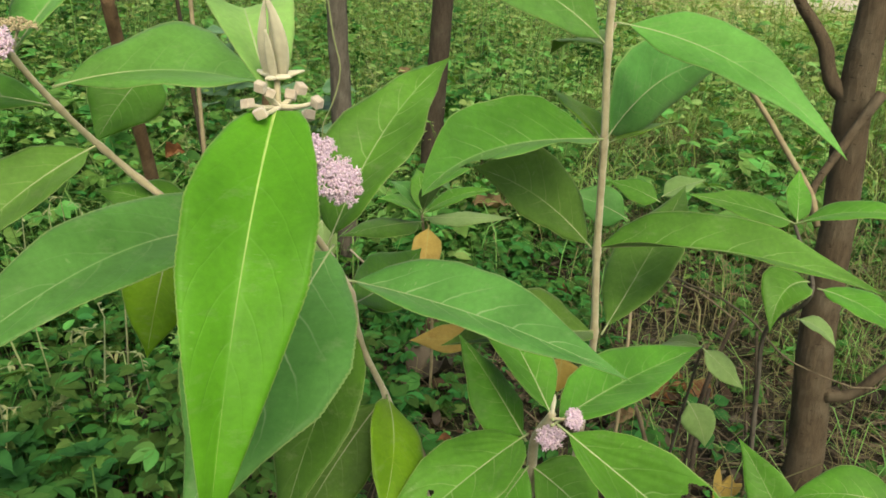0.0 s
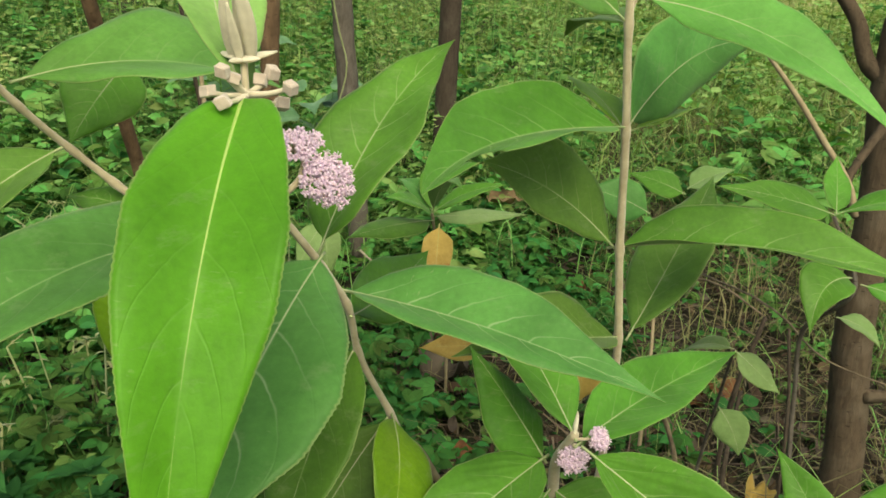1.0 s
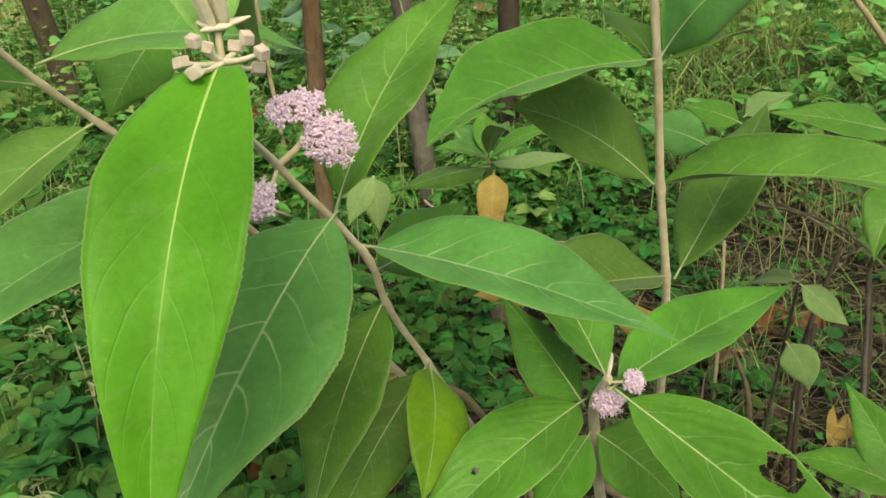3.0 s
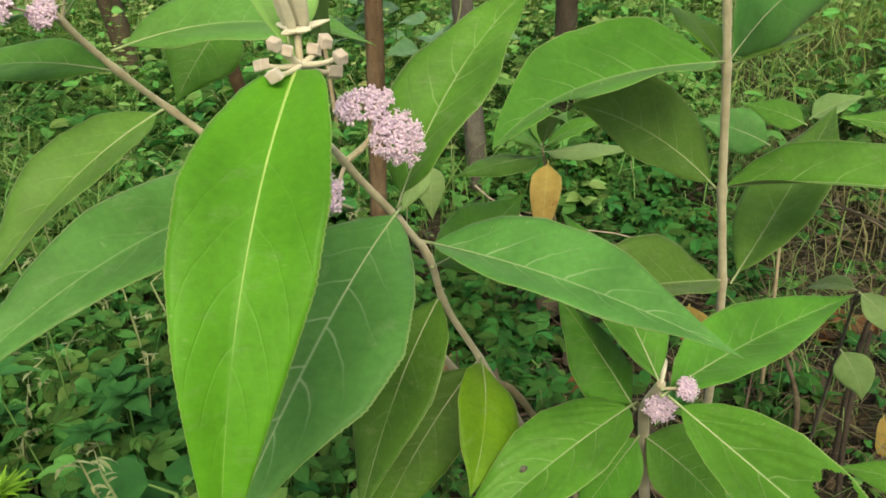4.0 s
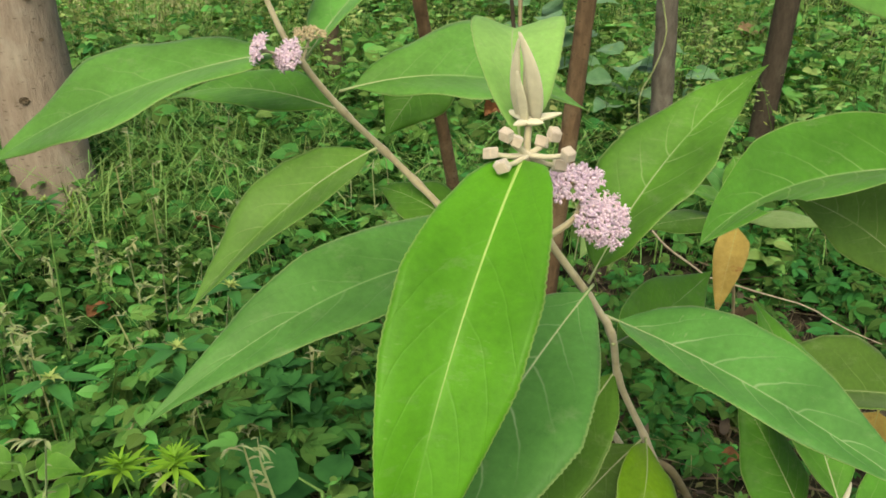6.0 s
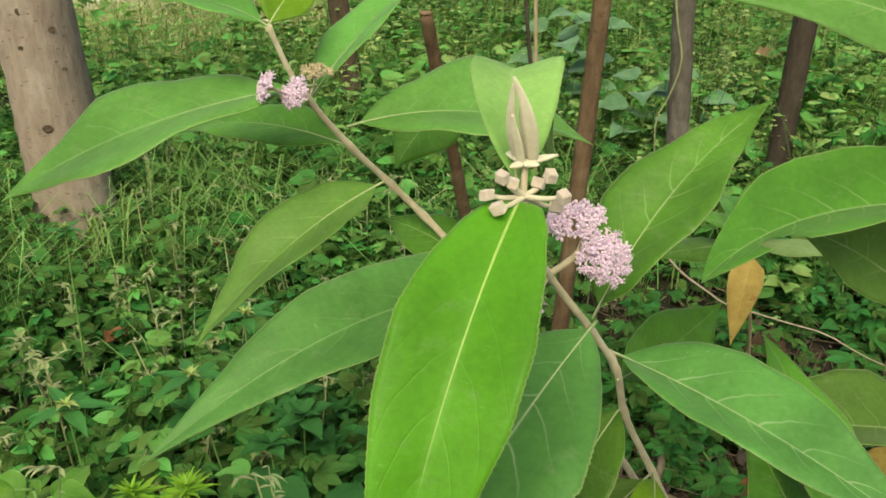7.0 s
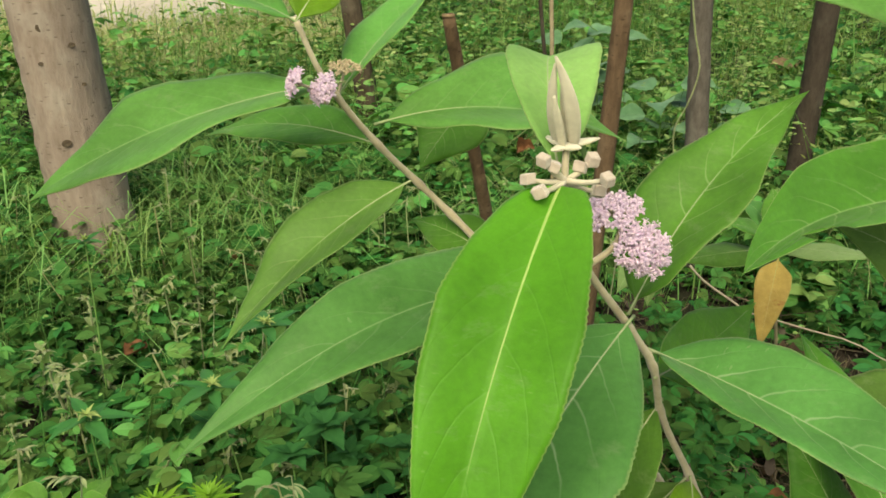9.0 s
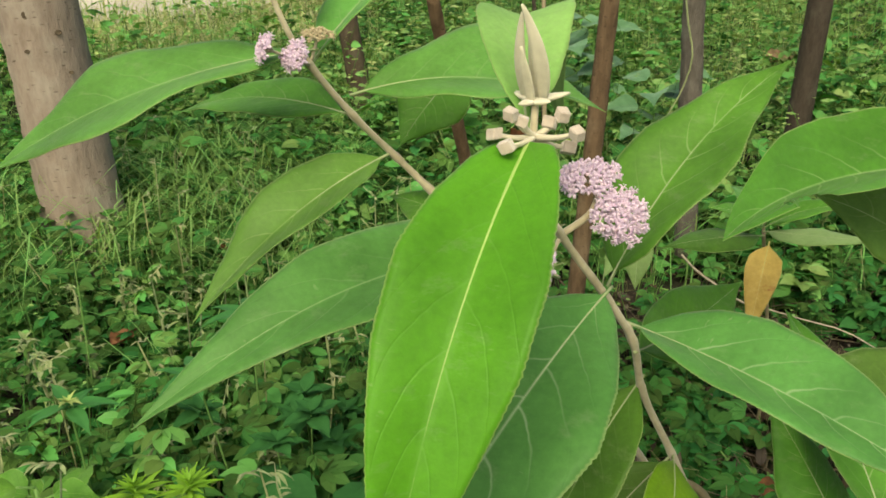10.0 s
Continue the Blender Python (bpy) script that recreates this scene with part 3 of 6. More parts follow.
def build_undergrowth():
    rng = random.Random(11)
    herb, dark, light, grass, straw, stems, far, hairy, tangle, olive, bleached = (Sheet() for _ in range(11))

    def tuft(p, sheet, size, a, tilt, fine):
        """Three leaflets on one stalk end, as clover and bramble bear them."""
        lift = rng.uniform(-0.1, 0.35)
        for b in (-1.15, 0, 1.15):
            d = Vector((math.cos(a + b), math.sin(a + b), lift))
            z = size * (1.15 if b == 0 else 0.95) * rng.uniform(0.9, 1.1)
            sheet.leaflet(p, d, tilt, z, z * rng.uniform(0.4, 0.72), rng.uniform(0.05, 0.45), fine)

    def sprig(x, y, tall, sheet, size, count, fine, stalk=True, threes=0.6):
        """A herb: a leaning stalk with leaves round it."""
        foot = Vector((x, y, height(x, y)))
        lean = Vector((rng.gauss(0, 0.3), rng.gauss(0, 0.3), 1)) * tall
        if stalk:
            stems.stick(foot, foot + lean, 0.0014)
        for k in range(count):
            f = min(1.0, 0.3 + 0.7 * (k + rng.random() * 0.7) / count)
            p = foot + lean * f
            a = rng.uniform(0, 6.28)
            sz = size * rng.uniform(0.55, 1.15) * (1.15 - 0.4 * f)
            p = p + Vector((math.cos(a), math.sin(a), rng.uniform(-0.2, 0.5))) * sz * rng.uniform(0.3, 1.0)
            tilt = Vector((rng.gauss(0, 0.35), rng.gauss(0, 0.35) - 0.25, 1)) if y < 2.0 else Vector((rng.gauss(0, 0.7), rng.gauss(0, 0.7) - 0.2, 1))
            if rng.random() < threes:
                tuft(p, sheet, sz, a, tilt, fine)
            else:
                sheet.leaflet(p, Vector((math.cos(a), math.sin(a), rng.uniform(-0.1, 0.6))), tilt, sz, sz * (rng.uniform(0.35, 0.65) if y < 2.0 else rng.uniform(0.2, 0.45)), rng.uniform(0.05, 0.5), fine and sz > 0.02)

    def lobed_weed(x, y, sheet, tall, size, count):
        """A low weed with crinkled lobed leaves spread up a short stalk."""
        foot = Vector((x, y, height(x, y)))
        lean = Vector((rng.gauss(0, 0.2), rng.gauss(0, 0.2), 1)) * tall
        stems.stick(foot, foot + lean, 0.0011)
        for k in range(count):
            a = k * 2.4 + rng.uniform(-0.5, 0.5)
            z = size * rng.uniform(0.6, 1.15)
            out = Vector((math.cos(a), math.sin(a), rng.uniform(-0.25, 0.35)))
            p = foot + lean * (0.25 + 0.75 * (k + 1) / count) + out * z * rng.uniform(0.2, 0.8)
            sheet.lobed(p, out, Vector((rng.gauss(0, 0.4), rng.gauss(0, 0.4) - 0.25, 1)), z, rng.choice((3, 4, 5)))

    def under_shrubs(x, y):
        """The shaded ground below and behind the shrubs, where little grass stands."""
        return x > -0.45 + 0.12 * noise.noise(Vector((x * 4, y * 4, 2))) and y < 2.5

    def near(x, y):
        return (1 - bare(x, y)) if in_view(x, y) else 0.0

    def clump(x, y, k):
        """Where one kind of weed gathers."""
        return max(0.0, min(1.0, 0.3 + 2.8 * noise.noise(Vector((x * 1.7, y * 1.7, k)))))

    def seen(x, y):
        if not in_view(x, y) or open_soil(x, y):
            return 0.0
        return 0.1 if short_turf(x, y) else 1.0

    def pale_grass(x, y, tall=1.0):
        """A tuft of pale seeding grass, where the land lies open."""
        for _ in range(9):
            a = rng.uniform(0, 6.28)
            q = Vector((x + rng.gauss(0, 0.06), y + rng.gauss(0, 0.06), height(x, y)))
            sheet = far if rng.random() < 0.6 else grass
            sheet.blade(q, Vector((math.cos(a), math.sin(a), 0)), tall * rng.uniform(0.12, 0.36), rng.uniform(0.002, 0.005), rng.uniform(0.8, 1.8))
        for _ in range(3):
            a = rng.uniform(0, 6.28)
            p = Vector((x + rng.gauss(0, 0.06), y + rng.gauss(0, 0.06), height(x, y) + tall * rng.uniform(0.05, 0.3)))
            z = rng.uniform(0.02, 0.06)
            light.leaflet(p, Vector((math.cos(a), math.sin(a), rng.uniform(-0.3, 0.6))), Vector((rng.gauss(0, 0.6), rng.gauss(0, 0.6), 1)), z, z * rng.uniform(0.3, 0.6), 0.3, True)

    # low dark cover, then lush trefoils and crinkled weeds close by
    for x, y in scatter(rng, 1700, (-2.2, 1.5), (0.4, 2.4), near):
        sprig(x, y, rng.uniform(0.02, 0.08), dark, rng.uniform(0.016, 0.034), rng.randint(2, 4), True, False)
    for x, y in scatter(rng, 620, (-1.9, 0.2), (0.45, 2.0), lambda x, y: near(x, y) * (clump(x, y, 1) if x < -0.1 else 0.12)):
        sprig(x, y, rng.uniform(0.05, 0.15), dark, rng.uniform(0.026, 0.05), rng.randint(3, 6), True)
    for x, y in scatter(rng, 760, (-2.4, -0.05), (0.45, 2.4), lambda x, y: near(x, y) * (0.25 + clump(x, y, 21))):
        lobed_weed(x, y, olive, rng.uniform(0.05, 0.19), rng.uniform(0.022, 0.046), rng.randint(3, 7))
    for x, y in scatter(rng, 520, (-2.4, 1.9), (0.5, 2.6), lambda x, y: near(x, y) * (0.4 if x > 0.42 else 1.0) * (0.2 + clump(x, y, 22))):
        lobed_weed(x, y, dark, rng.uniform(0.04, 0.14), rng.uniform(0.022, 0.05), rng.randint(3, 6))
    for x, y in scatter(rng, 560, (-1.75, -0.25), (0.45, 1.6), lambda x, y: near(x, y) * (0.15 + clump(x * 1.6, y * 1.6, 26))):
        if rng.random() < 0.4:
            lobed_weed(x, y, olive if rng.random() < 0.65 else herb, rng.uniform(0.1, 0.21), rng.uniform(0.026, 0.05), rng.randint(4, 7))
        else:
            sprig(x, y, rng.uniform(0.09, 0.2), rng.choice((olive, dark, herb)), rng.uniform(0.026, 0.046), rng.randint(3, 6), True, True, 0.5)
    for x, y in scatter(rng, 700, (-3.0, 1.9), (0.5, 3.2), lambda x, y: near(x, y) * (0.25 + clump(x, y, 2))):
        sprig(x, y, rng.uniform(0.05, 0.17), herb, rng.uniform(0.012, 0.028), rng.randint(4, 8), True)
    for x, y in scatter(rng, 240, (-0.4, 1.3), (0.7, 2.2), lambda x, y: bare(x, y)):
        lobed_weed(x, y, dark if rng.random() < 0.6 else herb, rng.uniform(0.015, 0.05), rng.uniform(0.014, 0.03), rng.randint(2, 4))
    for x, y in scatter(rng, 330, (-0.2, 0.42), (1.15, 2.3), lambda x, y: in_view(x, y) * (0.12 + clump(x * 1.3, y * 1.3, 24))):
        lobed_weed(x, y, dark if rng.random() < 0.8 else olive, rng.uniform(0.03, 0.1), rng.uniform(0.022, 0.048), rng.randint(3, 6))
    for x, y in scatter(rng, 200, (-2.8, 2.0), (0.7, 3.4), lambda x, y: near(x, y) * clump(x, y, 3)):
        sprig(x, y, rng.uniform(0.08, 0.2), light, rng.uniform(0.008, 0.018), rng.randint(6, 11), True, True, 0.3)
    # the middle distance: a low dark carpet, taller leafy clumps with gaps between, then the open land
    for x, y in scatter(rng, 1900, (-7, 5), (2.2, 6.5), seen):
        sprig(x, y, rng.uniform(0.03, 0.1), rng.choice((dark, herb, olive)), rng.uniform(0.03, 0.05), 4, False, False, 0.3)
    for x, y in scatter(rng, 2600, (-7, 5), (2.0, 5.5), lambda x, y: seen(x, y) * clump(x * 1.4, y * 1.4, 2)):
        tall = rng.uniform(0.14, 0.42)
        if x > 0.22 * y - 0.1 and y < 2.9:
            lobed_weed(x, y, dark if rng.random() < 0.6 else olive, tall * 0.35, rng.uniform(0.02, 0.05), rng.randint(3, 6))
            continue
        if x > 0.22 * y - 0.1 and rng.random() < 0.75:
            pale_grass(x, y)
            continue
        sprig(x, y, tall, herb if rng.random() < 0.55 else light, rng.choice((0.014, 0.02, 0.026, 0.035, 0.05)), rng.randint(7, 14), True, rng.random() < 0.6, 0.3)
    for x, y in scatter(rng, 2000, (-7, 5), (2.0, 6.0), lambda x, y: seen(x, y) * clump(x * 1.4, y * 1.4, 6)):
        if x > 0.22 * y - 0.1 and y < 2.9:
            continue
        if x > 0.22 * y - 0.1 and rng.random() < 0.75:
            pale_grass(x, y)
            continue
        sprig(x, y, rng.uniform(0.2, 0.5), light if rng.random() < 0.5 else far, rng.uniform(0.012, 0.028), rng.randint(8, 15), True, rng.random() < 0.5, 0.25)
    # more of the pale tone on the right, where sunlight is put into colour
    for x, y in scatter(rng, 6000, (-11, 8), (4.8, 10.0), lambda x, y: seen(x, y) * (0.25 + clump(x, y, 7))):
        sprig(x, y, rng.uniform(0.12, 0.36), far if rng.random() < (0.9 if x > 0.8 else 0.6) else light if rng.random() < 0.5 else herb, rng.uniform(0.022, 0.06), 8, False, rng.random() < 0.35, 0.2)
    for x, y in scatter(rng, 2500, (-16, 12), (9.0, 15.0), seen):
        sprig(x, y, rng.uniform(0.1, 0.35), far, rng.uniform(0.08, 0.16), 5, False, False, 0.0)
    for x, y in scatter(rng, 900, (-5, 4), (2.0, 4.8), lambda x, y: seen(x, y) * clump(x * 1.2, y * 1.2, 23)):
        lobed_weed(x, y, rng.choice((dark, herb, herb, olive)), rng.uniform(0.08, 0.34), rng.uniform(0.03, 0.075), rng.randint(4, 8))
    for x, y in scatter(rng, 380, (-4.2, 0.3), (1.8, 3.8), lambda x, y: seen(x, y) * clump(x * 1.5, y * 1.5, 25)):
        lobed_weed(x, y, rng.choice((dark, herb, herb, olive, light)), rng.uniform(0.08, 0.28), rng.uniform(0.03, 0.07), rng.randint(4, 8))
    for x, y in scatter(rng, 420, (-2.3, -0.5), (1.45, 2.7), lambda x, y: seen(x, y) * (0.1 + clump(x * 1.8, y * 1.8, 28))):
        if rng.random() < 0.5:
            lobed_weed(x, y, rng.choice((dark, herb, olive)), rng.uniform(0.1, 0.24), rng.uniform(0.035, 0.06), rng.randint(4, 7))
        else:
            sprig(x, y, rng.uniform(0.12, 0.26), rng.choice((dark, herb)), rng.uniform(0.03, 0.055), rng.randint(5, 8), True, True, 0.4)
    # dull low weeds and bent grass over the litter by the slender tree
    for x, y in scatter(rng, 460, (0.38, 1.7), (0.95, 2.4), lambda x, y: in_view(x, y) * (0.15 + clump(x * 1.5, y * 1.5, 29))):
        if rng.random() < 0.5:
            lobed_weed(x, y, olive, rng.uniform(0.02, 0.09), rng.uniform(0.016, 0.036), rng.randint(3, 5))
        for _ in range(5):
            a = rng.uniform(0, 6.28)
            q = Vector((x + rng.gauss(0, 0.03), y + rng.gauss(0, 0.03), height(x, y)))
            (grass if rng.random() < 0.4 else tangle).blade(q, Vector((math.cos(a), math.sin(a), 0)), rng.uniform(0.08, 0.26), rng.uniform(0.0012, 0.0026), rng.uniform(1.0, 1.8))
    # a tangle of dry grass beyond the slender tree
    for x, y in scatter(rng, 1300, (0.1, 3.4), (1.6, 4.4), lambda x, y: seen(x, y) * clump(x, y, 8) * (0.35 if under_shrubs(x, y) else 1.0)):
        for _ in range(rng.randint(2, 5)):
            a = rng.uniform(0, 6.28)
            q = Vector((x + rng.gauss(0, 0.03), y + rng.gauss(0, 0.03), height(x, y)))
            tangle.blade(q, Vector((math.cos(a), math.sin(a), 0)), rng.uniform(0.1, 0.3), rng.uniform(0.0014, 0.003), rng.uniform(1.0, 1.9))
    # bleached dry grass round the bare patches
    for cx, cy, size in CLEARINGS:
        for _ in range(1100):
            a, r = rng.uniform(0, 6.28), size * 0.8 + rng.uniform(0, 1.1) ** 2
            x, y = cx + math.cos(a) * r, cy + math.sin(a) * r
            q = Vector((x, y, height(x, y)))
            far.blade(q, Vector((math.cos(a * 7), math.sin(a * 7), 0)), rng.uniform(0.1, 0.3), rng.uniform(0.003, 0.007), rng.uniform(0.4, 1.4))
            straw.blade(q + Vector((0.02, 0.02, 0)), Vector((math.cos(a * 5), math.sin(a * 5), 0)), rng.uniform(0.08, 0.22), rng.uniform(0.003, 0.006), rng.uniform(0.8, 1.7))
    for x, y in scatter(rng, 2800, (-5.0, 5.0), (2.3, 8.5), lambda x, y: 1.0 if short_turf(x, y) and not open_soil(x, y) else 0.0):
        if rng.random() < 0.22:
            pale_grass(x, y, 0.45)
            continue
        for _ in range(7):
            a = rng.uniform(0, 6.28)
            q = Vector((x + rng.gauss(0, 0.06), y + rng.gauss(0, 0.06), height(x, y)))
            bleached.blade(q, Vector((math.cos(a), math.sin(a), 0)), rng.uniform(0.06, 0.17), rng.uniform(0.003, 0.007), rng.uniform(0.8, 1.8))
    for x, y in scatter(rng, 750, (-4.5, 3.5), (2.3, 5.5), lambda x, y: seen(x, y) * clump(x * 1.3, y * 1.3, 27)):
        pale_grass(x, y, 0.9)
    # a thinner cover round about and behind
    for x, y in scatter(rng, 5200, (-7, 7), (-6, 4.5), lambda x, y: 0.0 if in_view(x, y) or math.hypot(x, y) < 0.3 else 1.0):
        sprig(x, y, rng.uniform(0.05, 0.2), rng.choice((herb, herb, dark, light)), rng.uniform(0.03, 0.06), rng.randint(4, 6), False, False, 0.4)
    # grass in tussocks, bent over
    for x, y in scatter(rng, 430, (-2.8, 2.2), (0.5, 3.2), lambda x, y: near(x, y) * clump(x, y, 4) * (0.2 if under_shrubs(x, y) or math.hypot(x, y) < 1.6 else 1.0)):
        for _ in range(rng.randint(3, 9)):
            a = rng.uniform(0, 6.28)
            q = Vector((x + rng.gauss(0, 0.02), y + rng.gauss(0, 0.02), height(x, y)))
            grass.blade(q, Vector((math.cos(a), math.sin(a), 0)), rng.uniform(0.1, 0.34), rng.uniform(0.0012, 0.0026), rng.uniform(0.9, 1.7))
    for x, y in scatter(rng, 3000, (-8, 6), (1.7, 7.0), lambda x, y: seen(x, y) * clump(x, y, 4) * (0.15 if under_shrubs(x, y) else 1.0)):
        for _ in range(rng.randint(3, 6)):
            a = rng.uniform(0, 6.28)
            q = Vector((x + rng.gauss(0, 0.04), y + rng.gauss(0, 0.04), height(x, y)))
            grass.blade(q, Vector((math.cos(a), math.sin(a), 0)), rng.uniform(0.12, 0.36), rng.uniform(0.0018, 0.0042), rng.uniform(0.8, 1.7))
    # bright tussocks by the stout tree and along the edge of the litter
    for cx, cy in ((-1.50, 1.58), (-1.46, 1.72), (-1.26, 1.68), (-1.04, 1.59), (-1.19, 1.95), (-1.60, 1.20), (-1.48, 1.87), (-1.27, 1.47), (-1.33, 1.28)):
        for _ in range(85):
            a = rng.uniform(0, 6.28)
            q = Vector((cx + rng.gauss(0, 0.07), cy + rng.gauss(0, 0.07), height(cx, cy)))
            grass.blade(q, Vector((math.cos(a), math.sin(a), 0)), rng.uniform(0.16, 0.4), rng.uniform(0.0018, 0.004), rng.uniform(0.8, 1.7))
    # upright pale stems of taller weeds, farther off
    for x, y in scatter(rng, 520, (-7, 5), (2.4, 6.5), lambda x, y: seen(x, y) * (0.15 + clump(x * 0.8, y * 0.8, 12))):
        q = Vector((x, y, height(x, y)))
        top = q + Vector((rng.gauss(0, 0.04), rng.gauss(0, 0.04), rng.uniform(0.25, 0.6)))
        light.stick(q, top, rng.uniform(0.0016, 0.0034))
        for _ in range(rng.randint(3, 8)):
            a = rng.uniform(0, 6.28)
            light.leaflet(q.lerp(top, rng.uniform(0.3, 1)), Vector((math.cos(a), math.sin(a), rng.uniform(0, 0.9))), Vector((0, 0, 1)), rng.uniform(0.02, 0.05), rng.uniform(0.006, 0.016), 0.4, True)
    # pale stalks with tufts of seed
    for x, y in scatter(rng, 1500, (-8, 6), (1.9, 7.0), lambda x, y: seen(x, y) * (1 - bare(x, y)) * clump(x, y, 5) * (0.25 if under_shrubs(x, y) else 1.0)):
        q = Vector((x, y, height(x, y)))
        top = q + Vector((rng.gauss(0, 0.1), rng.gauss(0, 0.1), rng.uniform(0.1, 0.24) + 0.16 * min(1, max(0, y - 1.6)) * rng.random()))
        straw.stick(q, top, 0.0009)
        for _ in range(rng.randint(5, 11)):
            a = rng.uniform(0, 6.28)
            straw.leaflet(top - (top - q) * rng.uniform(0, 0.5), Vector((math.cos(a), math.sin(a), rng.uniform(0.1, 1.0))), Vector((0, 0, 1)), rng.uniform(0.008, 0.022), rng.uniform(0.004, 0.009), 0.3, False)
    # hairy beige stalks, nodding at the top, near the shrubs
    for x, y in scatter(rng, 120, (-1.7, -0.3), (0.5, 1.8), lambda x, y: near(x, y)):
        q = Vector((x, y, height(x, y)))
        mid = q + Vector((rng.gauss(0, 0.03), rng.gauss(0, 0.03), rng.uniform(0.1, 0.27)))
        a = rng.uniform(0, 6.28)
        top = mid + Vector((math.cos(a) * 0.03, math.sin(a) * 0.03, 0.012))
        hairy.stick(q, mid, rng.uniform(0.0016, 0.0028))
        hairy.stick(mid, top, 0.0012)
        for _ in range(rng.randint(7, 13)):
            b = rng.uniform(0, 6.28)
            r = mid.lerp(top, rng.random()) if rng.random() < 0.6 else q.lerp(mid, rng.uniform(0.5, 1))
            hairy.leaflet(r, Vector((math.cos(b), math.sin(b), rng.uniform(-0.3, 0.8))), Vector((0, 0, 1)), rng.uniform(0.008, 0.022), rng.uniform(0.0025, 0.006), 0.5, True)
    olive.done("crinkled_undergrowth", HERB_OLIVE, "dull olive-green weeds with crinkled lobed leaves", "weeds")
    herb.done("herb_undergrowth", HERB, "dense mid-green leafy weeds covering the ground", "weeds")
    dark.done("trefoil_undergrowth", HERB_DARK, "lush dark green three-leaved weeds low on the ground", "weeds")
    light.done("light_undergrowth", HERB_LIGHT, "light yellow-green small-leaved weeds among the grass", "weeds")
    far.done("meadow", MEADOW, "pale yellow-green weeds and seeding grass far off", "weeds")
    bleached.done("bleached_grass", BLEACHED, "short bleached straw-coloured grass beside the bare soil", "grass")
    grass.done("grass", GRASS, "long bent green grass blades among weeds", "grass")
    straw.done("seed_stalks", STRAW, "thin pale stalks with tufts of seed", "grass")
    tangle.done("dry_grass", TANGLE, "tangle of dry brownish grass beyond the shrubs", "grass")
    hairy.done("hairy_stalks", HAIRY, "hairy beige nodding stalks among dark weeds", "weeds")
    stems.done("weed_stems", HERB_OLIVE, "thin green stems of low weeds", "weeds")


build_undergrowth()


def build_litter():
    rng = random.Random(5)
    brown, grey, twigs = Sheet(), Sheet(), Sheet()
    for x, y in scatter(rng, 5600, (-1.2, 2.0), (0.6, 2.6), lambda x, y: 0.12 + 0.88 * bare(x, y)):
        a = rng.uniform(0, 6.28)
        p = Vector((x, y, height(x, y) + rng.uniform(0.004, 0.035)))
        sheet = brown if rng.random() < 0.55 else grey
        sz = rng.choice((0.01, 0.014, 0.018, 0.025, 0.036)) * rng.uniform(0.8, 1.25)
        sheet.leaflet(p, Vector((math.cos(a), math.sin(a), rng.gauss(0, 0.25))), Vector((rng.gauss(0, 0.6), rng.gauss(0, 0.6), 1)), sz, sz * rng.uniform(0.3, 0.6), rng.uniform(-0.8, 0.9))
    for x, y in scatter(rng, 3600, (-1.0, 2.0), (0.6, 2.6), lambda x, y: 0.1 + 0.9 * bare(x, y)):
        a = rng.uniform(0, 6.28)
        p = Vector((x, y, height(x, y) + rng.uniform(0.003, 0.04)))
        twigs.stick(p, p + Vector((math.cos(a), math.sin(a), rng.gauss(0, 0.25))) * rng.uniform(0.02, 0.13), rng.choice((0.0005, 0.0006, 0.0008, 0.001, 0.0014, 0.0024)))
    wisps = Sheet()
    for x, y in scatter(rng, 1900, (-0.9, 2.0), (0.6, 2.6), lambda x, y: 0.06 + 0.94 * bare(x, y)):
        a = rng.uniform(0, 6.28)
        p = Vector((x, y, height(x, y) + rng.uniform(0, 0.01)))
        wisps.blade(p, Vector((math.cos(a), math.sin(a), 0)), rng.uniform(0.03, 0.13), rng.uniform(0.0008, 0.0022), rng.uniform(1.2, 2.0))
    for x, y in scatter(rng, 700, (-0.9, 2.0), (0.6, 2.6), lambda x, y: 0.06 + 0.94 * bare(x, y)):
        a = rng.uniform(0, 6.28)
        p = Vector((x, y, height(x, y) + rng.uniform(0.006, 0.03)))
        z = rng.uniform(0.008, 0.022)
        wisps.leaflet(p, Vector((math.cos(a), math.sin(a), rng.gauss(0, 0.3))), Vector((rng.gauss(0, 0.6), rng.gauss(0, 0.6), 1)), z, z * 0.5, rng.uniform(-0.8, 0.8), False)
    wisps.done("dry_wisps", TANGLE, "pale dry grass wisps and leaf scraps on dark litter", "leaf litter")
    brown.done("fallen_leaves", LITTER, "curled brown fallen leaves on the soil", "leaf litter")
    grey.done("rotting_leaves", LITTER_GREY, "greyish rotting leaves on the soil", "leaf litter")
    twigs.done("fallen_twigs", TWIG, "thin dry broken twigs on the soil", "twigs")


build_litter()


# ---- trees and saplings
def trunk_tree(name, points, mat, label, sides=14, n=24, group=""):
    tree = thing(name, points[0][:3], label, "tree", group)
    tube("trunk", points, n, mat, tree, sides=sides, knobs=0.05)
    return tree


